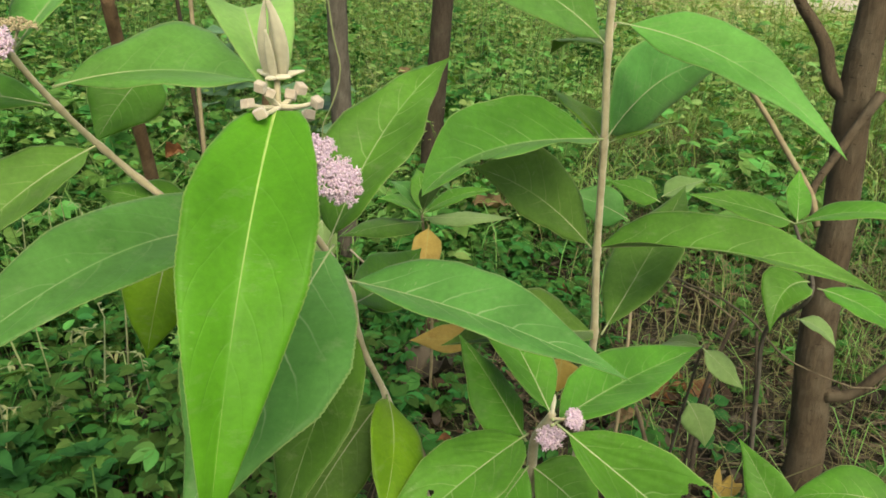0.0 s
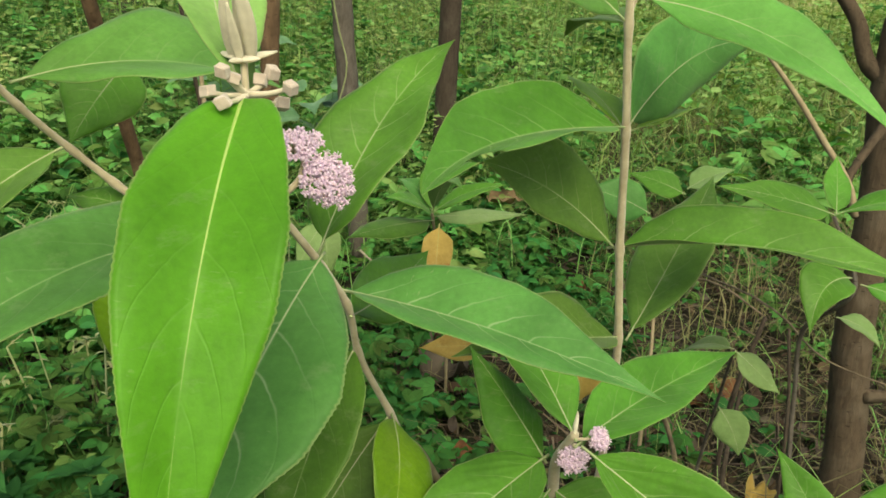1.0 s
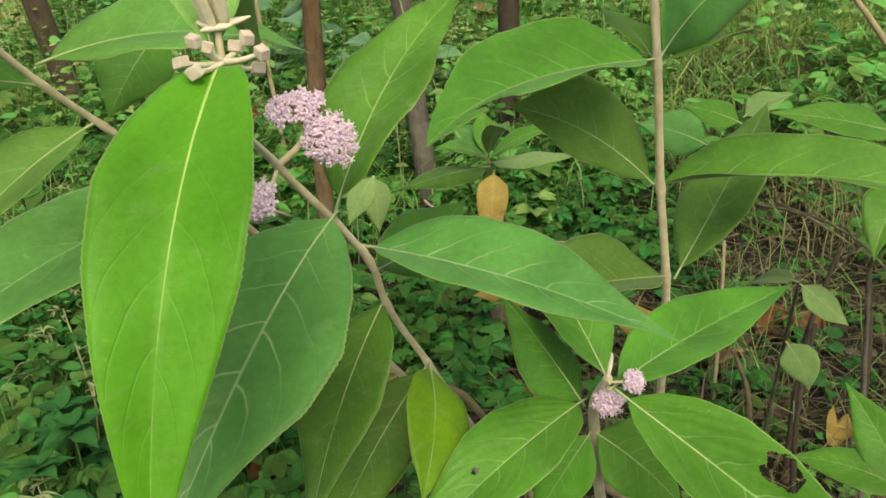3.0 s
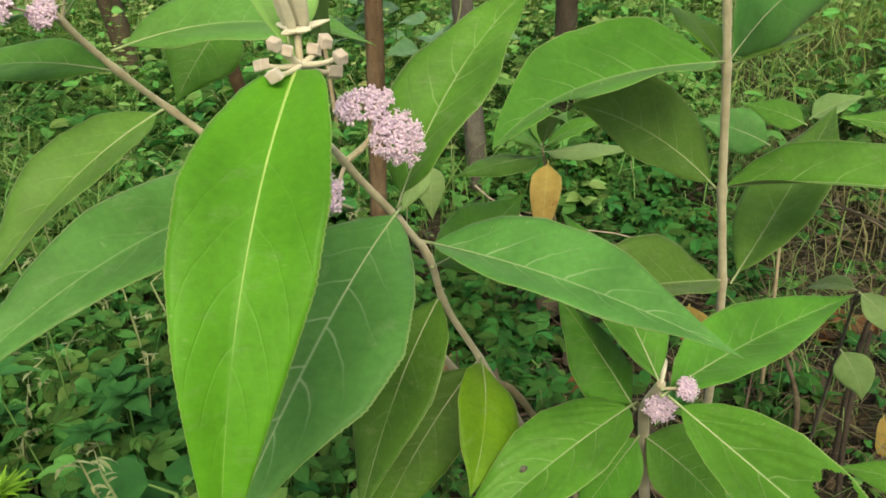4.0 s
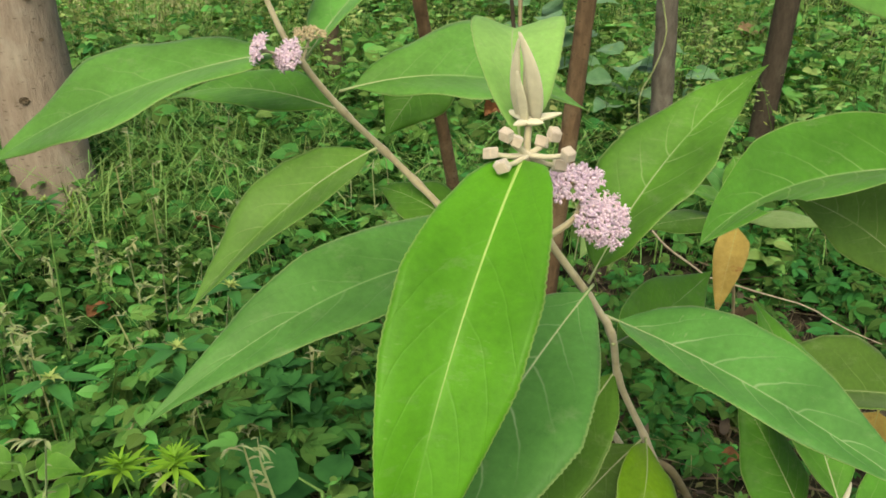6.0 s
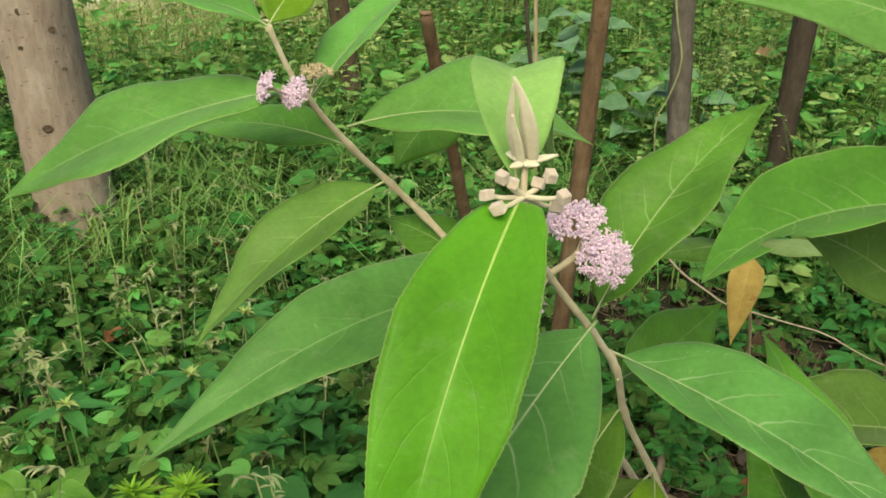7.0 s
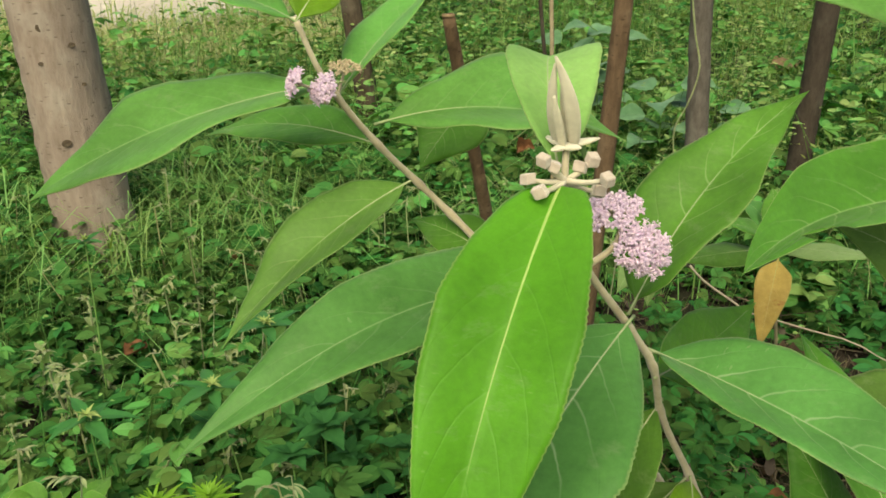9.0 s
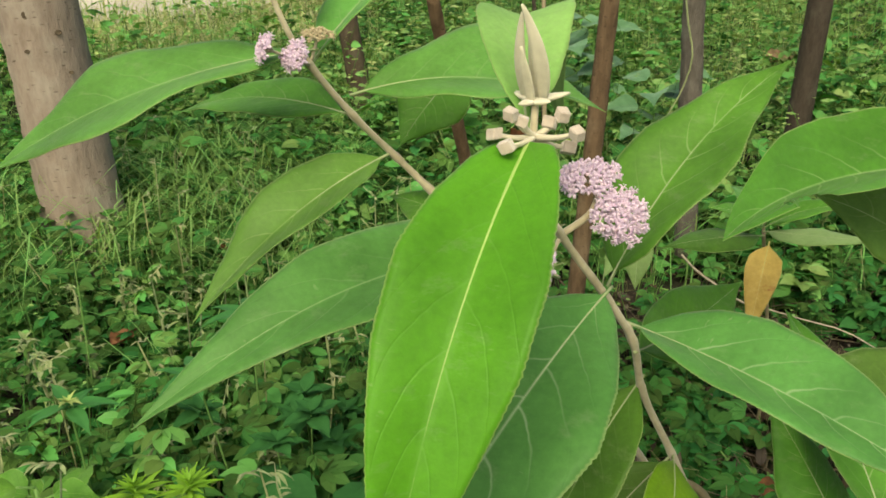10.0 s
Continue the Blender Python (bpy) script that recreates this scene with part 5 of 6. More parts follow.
leaf(low, (0.109, 0.525, 0.486), (0.272, 0.395, 0.411), 0.0735, (-0.166, -0.643, 0.747), 0.0231, (28, 43), 0.5, bend=0.0130, halves=(1.02, 1.00), twist=22, holes=((-0.62, 0.5, 0.3, 0.06), (0.2, 0.8, 0.06, 0.012)), form=shaped(0.20, 0.51, 0.79, 1.00, 0.98, 0.76, 0.45, 0.17, 0.06))
leaf(low, (0.092, 0.555, 0.451), (0.032, 0.578, 0.531), 0.0555, (0.514, -0.639, 0.572), -0.0024, (-10, -20), 0.55, bend=0.0215, halves=(0.99, 0.97), twist=7, skin=LEAF, form=shaped(0.18, 0.53, 0.94, 1.00, 0.91, 0.70, 0.45, 0.21, 0.08))
leaf(low, (0.098, 0.562, 0.425), (0.166, 0.550, 0.365), 0.06, (0, -0.8, 1), 0.05, 10, 0.5)
leaf(low, (0.098, 0.562, 0.425), (0.053, 0.542, 0.353), 0.045, (0, -0.7, 1), 0.05, 10, 0.5)
leaf(slim, (0.409, 0.845, 0.567), (0.276, 0.821, 0.598), 0.0416, (0.277, -0.543, 0.793), 0.0591, (11, 14), 0.55, bend=-0.0443, halves=(1.04, 1.01), twist=-1, form=shaped(0.15, 0.46, 0.84, 1.00, 0.98, 0.78, 0.49, 0.22, 0.08))
leaf(slim, (0.410, 0.845, 0.567), (0.525, 0.800, 0.591), 0.0411, (-0.270, -0.185, 0.945), 0.0954, (13, 16), 0.55, bend=-0.0021, halves=(1.00, 1.00), twist=15, form=shaped(0.15, 0.45, 0.83, 1.00, 1.00, 0.84, 0.53, 0.24, 0.09))
leaf(slim, (0.411, 0.845, 0.567), (0.429, 0.906, 0.616), 0.0319, (0.189, -0.652, 0.735), 0.0214, (7, 11), 0.5, bend=0.0025, halves=(1.00, 0.99), form=shaped(0.15, 0.44, 0.82, 1.00, 0.99, 0.79, 0.49, 0.22, 0.08))
leaf(slim, (0.419, 0.804, 0.514), (0.363, 0.753, 0.474), 0.0515, (-0.013, -0.597, 0.802), 0.1840, (30, 10), 0.6, bend=0.0843, halves=(0.98, 1.12), twist=3, form=shaped(0.11, 0.38, 0.78, 1.00, 0.97, 0.68, 0.39, 0.17, 0.06))
leaf(slim, (0.425, 0.797, 0.510), (0.494, 0.723, 0.485), 0.0505, (-0.018, -0.329, 0.944), 0.0661, (9, 14), 0.5, bend=-0.0221, halves=(1.00, 1.00), twist=3, form=shaped(0.15, 0.45, 0.81, 0.98, 1.00, 0.82, 0.51, 0.23, 0.08))
leaf(slim, (0.448, 0.870, 0.443), (0.486, 0.839, 0.422), 0.0291, (0.083, -0.478, 0.874), 0.1326, (15, 22), 0.1, pale=True, bend=-0.0125, halves=(1.00, 1.00), twist=-3, form=shaped(0.14, 0.43, 0.82, 1.00, 0.98, 0.77, 0.48, 0.21, 0.08))
leaf(slim, (0.286, 0.946, 0.555), (0.223, 0.969, 0.572), 0.0415, (0.015, -0.581, 0.814), 0.0596, (6, 6), 0.75, bend=-0.0209, halves=(1.01, 0.99), twist=6, form=shaped(0.14, 0.44, 0.83, 1.00, 0.96, 0.74, 0.45, 0.20, 0.07))
leaf(slim, (0.287, 0.948, 0.561), (0.338, 0.946, 0.587), 0.0395, (-0.426, -0.408, 0.807), 0.0576, (13, 19), 0.1, pale=True, bend=0.0016, halves=(1.00, 1.00), twist=-12, form=shaped(0.14, 0.44, 0.84, 1.00, 0.95, 0.74, 0.45, 0.20, 0.08))
leaf(slim, (0.271, 1.030, 0.506), (0.186, 1.033, 0.535), 0.06, (0, -0.8, 0.6), 0.05, 10, 0.4)
leaf(young, (0.339, 0.860, 0.402), (0.386, 0.835, 0.364), 0.0362, (0.247, -0.646, 0.722), 0.0361, (-2, 5), 0.1, pale=True, bend=0.0260, halves=(0.98, 1.02), twist=12, form=shaped(0.15, 0.44, 0.81, 1.00, 1.00, 0.82, 0.53, 0.25, 0.09))
leaf(young, (0.341, 0.882, 0.318), (0.371, 0.873, 0.258), 0.0417, (-0.099, -0.990, 0.098), 0.0566, (10, -1), 0.1, pale=True, bend=-0.0610, halves=(1.02, 0.99), twist=9, form=shaped(0.13, 0.42, 0.83, 1.00, 0.96, 0.77, 0.48, 0.21, 0.08))
leaf(young, (0.338, 0.860, 0.403), (0.304, 0.940, 0.354), 0.03, (0, -0.6, 0.9), 0.1, 14, 0.1, pale=True)
leaf(young, (0.407, 0.685, 0.258), (0.366, 0.776, 0.333), 0.05, (-0.2, -1, 0.3), 0.03, 12, 0.5)
leaf(young, (0.407, 0.688, 0.265), (0.307, 0.743, 0.265), 0.045, (0, -0.5, 1), 0.1, 12, 0.55)
leaf(young, (0.436, 0.587, 0.384), (0.351, 0.624, 0.362), 0.055, (0, -0.6, 1), 0.12, 12, 0.5)
leaf(rosette, (-0.008, 1.216, 0.437), (-0.073, 1.115, 0.488), 0.0391, (0.594, 0.024, 0.804), 0.0708, (9, 13), 0.6, bend=-0.0246, halves=(1.00, 0.99), twist=-2, form=shaped(0.14, 0.43, 0.82, 1.00, 0.98, 0.77, 0.47, 0.21, 0.08))
leaf(rosette, (-0.007, 1.217, 0.438), (0.101, 1.212, 0.488), 0.0397, (-0.407, -0.346, 0.846), 0.0898, (12, 13), 0.7, bend=0.0141, halves=(1.00, 1.00), twist=9, form=shaped(0.14, 0.43, 0.82, 1.00, 0.99, 0.80, 0.51, 0.22, 0.08))
leaf(rosette, (-0.006, 1.214, 0.427), (-0.116, 1.042, 0.451), 0.0497, (0.276, -0.042, 0.960), 0.0226, (-4, -4), 0.3, bend=-0.0009, halves=(1.07, 1.04), twist=-19, form=shaped(0.13, 0.41, 0.81, 1.00, 0.99, 0.79, 0.48, 0.20, 0.07))
leaf(rosette, (-0.007, 1.216, 0.433), (0.127, 1.130, 0.468), 0.0415, (-0.362, -0.191, 0.912), 0.0200, (-4, 1), 0.2, pale=True, bend=0.0310, halves=(0.99, 1.01), twist=7, form=shaped(0.14, 0.42, 0.80, 1.00, 1.00, 0.79, 0.48, 0.21, 0.08))
leaf(rosette, (-0.008, 1.217, 0.438), (-0.022, 1.292, 0.495), 0.036, (0, -0.4, 1), 0.14, 16, 0.5, pale=False)
leaf(rosette, (-0.008, 1.217, 0.438), (-0.066, 1.304, 0.466), 0.04, (0, -0.4, 1), 0.14, 16, 0.4, pale=False)
leaf(rosette, (-0.008, 1.217, 0.438), (0.032, 1.046, 0.523), 0.035, (0, -0.4, 1), 0.14, 16, 0.7, pale=False)
leaf(rosette, (0.004, 1.150, 0.442), (-0.001, 1.065, 0.339), 0.0458, (0.024, -0.772, 0.636), 0.0935, (17, 19), 0.5, dead=True, bend=-0.0072, halves=(1.02, 1.03), twist=2, form=shaped(0.16, 0.49, 0.92, 1.00, 0.88, 0.67, 0.43, 0.19, 0.07))
leaf(rosette, (-0.131, 0.957, 0.499), (-0.157, 0.914, 0.452), 0.034, (0, -1, 0.3), 0.06, 12, 0.1, pale=True)
leaf(rosette, (-0.131, 0.957, 0.499), (-0.121, 0.914, 0.443), 0.036, (0, -1, 0.3), 0.06, 12, 0.1, pale=True)
leaf(rosette, (0.070, 0.850, 0.398), (-0.011, 0.863, 0.386), 0.036, (0, -0.9, 0.7), 0.02, 10, 0.5, dead=True)
leaf(rosette, (0.163, 0.812, 0.403), (0.160, 0.798, 0.364), 0.045, (0, -1, 0.2), 0.05, 14, 0.5, dead=True)
# end of leaves


# ---- flowers
def ball(bm, m, r, detail=1, squash=(1, 1, 1)):
    bmesh.ops.create_icosphere(bm, subdivisions=detail, radius=r, matrix=m @ Matrix.Diagonal((*squash, 1)))


def bm_mesh(name, bm, mats):
    me = bpy.data.meshes.new(name)
    bm.to_mesh(me)
    bm.free()
    for m in mats:
        me.materials.append(m)
    me.polygons.foreach_set("use_smooth", [True] * len(me.polygons))
    return me


def floret_mesh(seed, mats, size=0.0024, stamens=4):
    """A tiny flower: four rounded lobes on a short tube, with stamens that stand out."""
    rng = random.Random(seed)
    bm = bmesh.new()
    bmesh.ops.create_cone(bm, segments=6, radius1=size * 0.35, radius2=size * 0.5, depth=size * 1.4, cap_ends=True, matrix=Matrix.Translation((0, 0, -size * 0.5)))
    for k in range(4):
        a = k * math.pi / 2 + rng.uniform(-0.2, 0.2)
        m = Matrix.Rotation(a, 4, "Z") @ Matrix.Translation((size * 0.75, 0, size * 0.25)) @ Matrix.Rotation(rng.uniform(-0.7, 0.1), 4, "Y")
        ball(bm, m, size * 0.62, 1, (1, 0.85, 0.28))
    n = len(bm.faces)
    for k in range(stamens):
        a = rng.uniform(0, 6.28)
        lean = Vector((math.cos(a) * 0.5, math.sin(a) * 0.5, 1)).normalized()
        m = lean.to_track_quat("Z", "Y").to_matrix().to_4x4()
        bmesh.ops.create_cone(bm, segments=3, radius1=size * 0.08, radius2=size * 0.05, depth=size * 1.0, cap_ends=False, matrix=m @ Matrix.Translation((0, 0, size * 0.6)))
        ball(bm, Matrix.Translation(lean * size * 1.1), size * 0.15, 1)
    bm.faces.ensure_lookup_table()
    for f in bm.faces[n:]:
        f.material_index = 1
    return bm_mesh("floret", bm, mats)


FLORETS = [floret_mesh(k, [PETAL, STAMEN]) for k in range(4)]
SPENT = [floret_mesh(k + 9, [DRY, DRY], 0.0019, 3) for k in range(2)]


def flower_head(plant, foot, top, radius, count, seed, facing=(0, -0.5, 1), flat=0.75, kind="flower_head", meshes=None, label="", arc=1.25):
    """A domed cyme: a forked stalk from foot to top that ends in a dome of florets."""
    rng = random.Random(seed)
    foot, top = Vector(foot), Vector(top)
    up = Vector(facing).normalized()
    turn = up.to_track_quat("Z", "Y").to_matrix()
    heart = top - up * radius * 0.75
    bmv, bmf, n = [], [], 0
    spots = []
    for k in range(count):
        f = (k + 0.5) / count
        th = math.acos(1 - f * (1 - math.cos(arc)))
        ph = k * 2.39996 + rng.uniform(-0.25, 0.25)
        d = Vector((math.sin(th) * math.cos(ph), math.sin(th) * math.sin(ph), math.cos(th) * flat))
        spots.append((heart + turn @ (d * radius * rng.uniform(0.78, 1.06)), turn @ d))
    mid = foot.lerp(heart, 0.6)
    lines = [[(*foot, 0.0013), (*mid, 0.0011), (*heart, 0.0009)]]
    for s, d in spots[:: max(1, count // 9)]:
        lines.append([(*heart.lerp(mid, 0.25), 0.0008), (*(heart.lerp(s, 0.5)), 0.0006), (*s, 0.0004)])
    for ln in lines:
        v, f = tube_data(ln, 6, 5)
        bmv += v
        bmf += [tuple(i + n for i in q) for q in f]
        n += len(v)
    head = mesh_ob(kind, bmv, bmf, [STEM], plant, label or "domed head of tiny lilac flowers", at=foot)
    for k, (s, d) in enumerate(spots):
        o = new("floret", (meshes or FLORETS)[k % len(meshes or FLORETS)])
        o.location = s - foot
        dd = (d + Vector((rng.gauss(0, 0.25), rng.gauss(0, 0.25), rng.gauss(0, 0.2)))).normalized()
        o.rotation_euler = (dd.to_track_quat("Z", "Y") @ Euler((0, 0, rng.uniform(0, 6.28))).to_quaternion()).to_euler()
        z = rng.uniform(0.8, 1.15)
        o.scale = (z, z, z)
        o.parent = head
    return head


def bud_mesh(seed):
    """A woolly knot of flower buds pressed together into a block."""
    rng = random.Random(seed)
    bm = bmesh.new()
    bmesh.ops.create_cube(bm, size=0.0056)
    bmesh.ops.bevel(bm, geom=bm.edges[:], offset=0.0005, segments=1, affect="EDGES")
    bmesh.ops.subdivide_edges(bm, edges=bm.edges[:], cuts=2, use_grid_fill=True)
    skew = rng.uniform(-0.2, 0.2)
    for v in bm.verts:
        v.co *= 1 + 0.05 * noise.noise(v.co * 1100 + Vector((seed * 5, 0, 0)))
        v.co.x += v.co.z * skew
        v.co.z *= 0.9
    me = bm_mesh("bud", bm, [WOOL])
    me.polygons.foreach_set("use_smooth", [False] * len(me.polygons))
    return me


BUDS = [bud_mesh(k) for k in range(3)]


def bud_whorl(plant, centre, spread, offsets, facing):
    """Short stalks round the stem, each with knots of buds."""
    c = Vector(centre)
    rng = random.Random(3)
    v, f, n = [], [], 0
    knots = []
    for dx, dy, dz in offsets:
        p = c + Vector((dx, dy, dz))
        a, b = tube_data([(*c, 0.0016), (*(c.lerp(p, 0.6) + Vector((0, 0, -0.001))), 0.0012), (*p, 0.001)], 5, 6)
        v += a
        f += [tuple(i + n for i in q) for q in b]
        n += len(a)
        knots.append(p)
    whorl = mesh_ob("bud_whorl", v, f, [STEM_PALE], plant, "ring of beige woolly flower buds on short stalks", at=c)
    for k, p in enumerate(knots):
        o = new("bud", BUDS[k % 3])
        o.location = p - c
        o.rotation_euler = (rng.uniform(-0.5, 0.5), rng.uniform(-0.5, 0.5), rng.uniform(0, 3))
        z = rng.uniform(0.8, 1.0)
        o.scale = (z, z, z)
        o.parent = whorl
    return whorl


def bud_leaf(plant, base, tip, width, facing, sag, bend):
    """A young leaf still folded along its midrib, thick and woolly."""
    base, tip = Vector(base), Vector(tip)
    axis = (tip - base).normalized()
    up = Vector(facing)
    up = (up - up.dot(axis) * axis).normalized()
    sd = axis.cross(up)
    v, f = [], []
    rows, ring = 14, 10
    length = (tip - base).length
    for i in range(rows + 1):
        s = i / rows
        c = base.lerp(tip, s) + up * sag * length * 4 * s * (1 - s) + sd * bend * length * 4 * s * (1 - s)
        w = width / 2 * (math.sin(math.pi * min(1, s * 0.86 + 0.12)) ** 0.8) * (1 - 0.35 * s) + 0.0004
        for k in range(ring):
            a = 2 * math.pi * k / ring
            groove = 0.55 if k in (2, 3) else 1.0
            v.append(c + sd * math.cos(a) * w + up * math.sin(a) * w * 0.6 * groove)
    for i in range(rows):
        for k in range(ring):
            q = (k + 1) % ring
            f.append((i * ring + k, i * ring + q, (i + 1) * ring + q, (i + 1) * ring + k))
    f.append(tuple(range(ring - 1, -1, -1)))
    f.append(tuple(rows * ring + k for k in range(ring)))
    return mesh_ob("young_leaf", v, f, [YOUNG], plant, "folded pale woolly young leaf", at=base)


tube('flower_stalk', [(-0.083, 0.468, 0.664, 0.002), (-0.070, 0.479, 0.677, 0.0017), (-0.069, 0.483, 0.685, 0.0013)], 10, STEM, front, sides=7)
flower_head(front, (-0.070, 0.479, 0.677), (-0.051, 0.474, 0.679), 0.0160, 96, 1, (0.55, -0.7, 0.5), 0.7)
flower_head(front, (-0.069, 0.483, 0.685), (-0.077, 0.486, 0.702), 0.0175, 84, 2, (-0.1, -0.2, 1), 0.45, arc=1.45)
flower_head(front, (-0.083, 0.468, 0.664), (-0.093, 0.452, 0.652), 0.0118, 50, 3, (-0.5, -0.6, 0.5))
flower_head(low, (0.105, 0.530, 0.484), (0.105, 0.526, 0.473), 0.0102, 46, 4, (-0.1, -0.9, 0.3))
flower_head(low, (0.105, 0.530, 0.488), (0.124, 0.529, 0.489), 0.0078, 28, 5, (0.5, -0.7, 0.4))
flower_head(side, (-0.271, 0.520, 0.733), (-0.269, 0.495, 0.743), 0.0105, 38, 6, (-0.2, -0.8, 0.4))
flower_head(side, (-0.271, 0.520, 0.733), (-0.281, 0.481, 0.749), 0.0090, 28, 7, (-0.6, -0.6, 0.4))
flower_head(side, (-0.271, 0.520, 0.733), (-0.265, 0.521, 0.759), 0.0125, 22, 8, (0.1, -0.1, 1), 0.4, meshes=SPENT, label='flat head of dry beige spent flowers')
bud_whorl(front, (-0.076, 0.394, 0.733), 0.02, [(-0.0124, -0.014, 0.003), (-0.005, -0.0195, -0.0002), (-0.007, -0.0105, 0.0109), (-0.0034, -0.0066, 0.0076), (0.0047, 0.0048, 0.0057), (0.0092, 0.0074, 0.0089), (0.0193, -0.0054, 0.0046), (0.0137, 0.0036, -0.0037)], (0, -1, 0.3))
bud_leaf(front, (-0.0757, 0.402, 0.747), (-0.0820, 0.389, 0.786), 0.0070, (0, -1, 0.2), 0.03, 0.065)
bud_leaf(front, (-0.0837, 0.403, 0.747), (-0.0825, 0.391, 0.783), 0.0052, (0, -1, 0.2), 0.02, -0.04)
bud_leaf(front, (-0.0797, 0.399, 0.746), (-0.0818, 0.389, 0.770), 0.0045, (0, -1, 0.2), 0.02, 0.0)
bud_leaf(front, (-0.0790, 0.404, 0.747), (-0.0815, 0.398, 0.778), 0.0058, (0, -1, 0.2), 0.02, 0.02)
bud_leaf(front, (-0.0790, 0.400, 0.747), (-0.0660, 0.408, 0.750), 0.0044, (0, -0.4, 1), 0.0, 0.0)
bud_leaf(front, (-0.0790, 0.400, 0.747), (-0.0905, 0.406, 0.749), 0.0044, (0, -0.4, 1), 0.0, 0.0)
bud_leaf(front, (-0.0790, 0.398, 0.747), (-0.0815, 0.389, 0.747), 0.0044, (0, -0.4, 1), 0.0, 0.0)
bud_leaf(front, (-0.0790, 0.398, 0.747), (-0.0705, 0.395, 0.748), 0.0044, (0, -0.4, 1), 0.0, 0.0)
bud_leaf(low, (0.105, 0.530, 0.492), (0.110, 0.578, 0.481), 0.008, (0, -1, 0.2), 0.0, -0.1)
bud_leaf(side, (-0.313, 0.537, 0.777), (-0.314, 0.532, 0.781), 0.006, (0, -1, 0.2), 0.0, 0.1)
bud_leaf(side, (-0.313, 0.537, 0.777), (-0.309, 0.537, 0.782), 0.006, (0, -1, 0.2), 0.0, -0.1)


# ---- single weeds, dead leaves and twigs that stand out
def blade_leaf(name, base, tip, width, facing, mat, parent, sag=0.08, fold=12, form=LANCE, label=""):
    """A plain small leaf of few faces, with a raised crease on each side of its midrib and some thickness."""
    base, tip = Vector(base), Vector(tip)
    axis = (tip - base).normalized()
    length = (tip - base).length
    up = Vector(facing)
    up = (up - up.dot(axis) * axis).normalized()
    sd = axis.cross(up)
    rows, cols = 12, 3
    top, uvs = [], []
    for i in range(rows + 1):
        v = i / rows
        c = base.lerp(tip, v) + up * sag * length * 4 * v * (1 - v)
        half = max(width / 2 * outline(form, v), 0.0006)
        for j in range(-cols, cols + 1):
            s = j / cols
            top.append(c + sd * s * half + up * (abs(s) * half * math.tan(radians(fold)) + 0.03 * width * math.sin(v * 15 + s * 3) * abs(s)))
            uvs.append((0.5 + 0.5 * s, v))
    n, nc = len(top), 2 * cols + 1
    verts = top + [p - up * 0.0004 for p in top]
    faces = []
    for i in range(rows):
        for j in range(nc - 1):
            q = (i * nc + j, i * nc + j + 1, (i + 1) * nc + j + 1, (i + 1) * nc + j)
            faces += [q, tuple(n + k for k in reversed(q))]
    return mesh_ob(name, verts, faces, [mat], parent, label, uvs=uvs + uvs, at=base)


def star_weed(head, reach, count, seed, width=0.3, leaf_mat=None, heart=True, label="", tiers=1, drop=0.1):
    """An upright weed with a star of leaves at its top round a pale heart."""
    rng = random.Random(seed)
    head = Vector(head)
    foot = Vector((head.x + rng.uniform(-0.03, 0.03), head.y + rng.uniform(0.0, 0.04), 0.0))
    weed = thing("star_weed", foot, label, "weed", "star-shaped weeds in the undergrowth")
    tube("stem", [(*foot, 0.0018), (*foot.lerp(head, 0.5), 0.0014), (*head, 0.0011)], 10, GRASS, weed, sides=6)
    a0 = rng.uniform(0, 6.28)
    for k in range(count * tiers):
        tier = k // count
        a = a0 + k * 2 * math.pi / count + tier * 0.5 + rng.uniform(-0.2, 0.2)
        r = reach * rng.uniform(0.7, 1.1) * (1 - 0.3 * tier)
        b = head + Vector((0, 0, 0.006 * tier - 0.004 * (k % 2)))
        t = b + Vector((math.cos(a), math.sin(a), rng.uniform(-drop, drop * 1.6) + 0.35 * tier)).normalized() * r
        blade_leaf("leaf", b, t, r * width, (0, 0, 1), leaf_mat or STAR, weed, 0.07)
    if heart:
        for k in range(15):
            a = k * 2.4 + rng.uniform(-0.2, 0.2)
            r = reach * (rng.uniform(0.25, 0.38) if k % 5 == 0 else rng.uniform(0.1, 0.22))
            t = head + Vector((math.cos(a) * r, math.sin(a) * r, rng.uniform(0.006, 0.014)))
            blade_leaf("bract", head + Vector((0, 0, 0.004)), t, r * 0.3, (0, 0, 1), STAR_HEART, weed, 0.1, label="pale yellow-green bract")
    return weed


star_weed((-0.762, 0.667, 0.259), 0.069, 6, 1, label='dark green weed with a pale yellow-green heart')
star_weed((-0.649, 0.774, 0.276), 0.067, 6, 2, label='dark green weed with a pale yellow-green heart')
star_weed((-0.634, 0.874, 0.325), 0.067, 6, 3, label='dark green weed with a pale yellow-green heart')
star_weed((-0.986, 0.891, 0.387), 0.039, 7, 4, label='dark green weed with a pale yellow-green heart')
star_weed((-0.913, 1.047, 0.075), 0.056, 7, 5, label='dark green weed with a pale yellow-green heart')
star_weed((-0.544, 0.561, 0.273), 0.04, 9, 6, 0.2, SPRING, False, 'bright spring-green weed with narrow leaves in a burst', 3, 0.25)
star_weed((-0.504, 0.597, 0.265), 0.042, 9, 7, 0.2, SPRING, False, 'bright spring-green weed with narrow leaves in a burst', 3, 0.25)
star_weed((-0.550, 0.642, 0.222), 0.04, 9, 8, 0.2, SPRING, False, 'bright spring-green weed with narrow leaves in a burst', 3, 0.25)
star_weed((-0.397, 0.850, 0.210), 0.043, 5, 10, 0.55, BROAD, False, 'low weed with dark green oval leaves', 2)
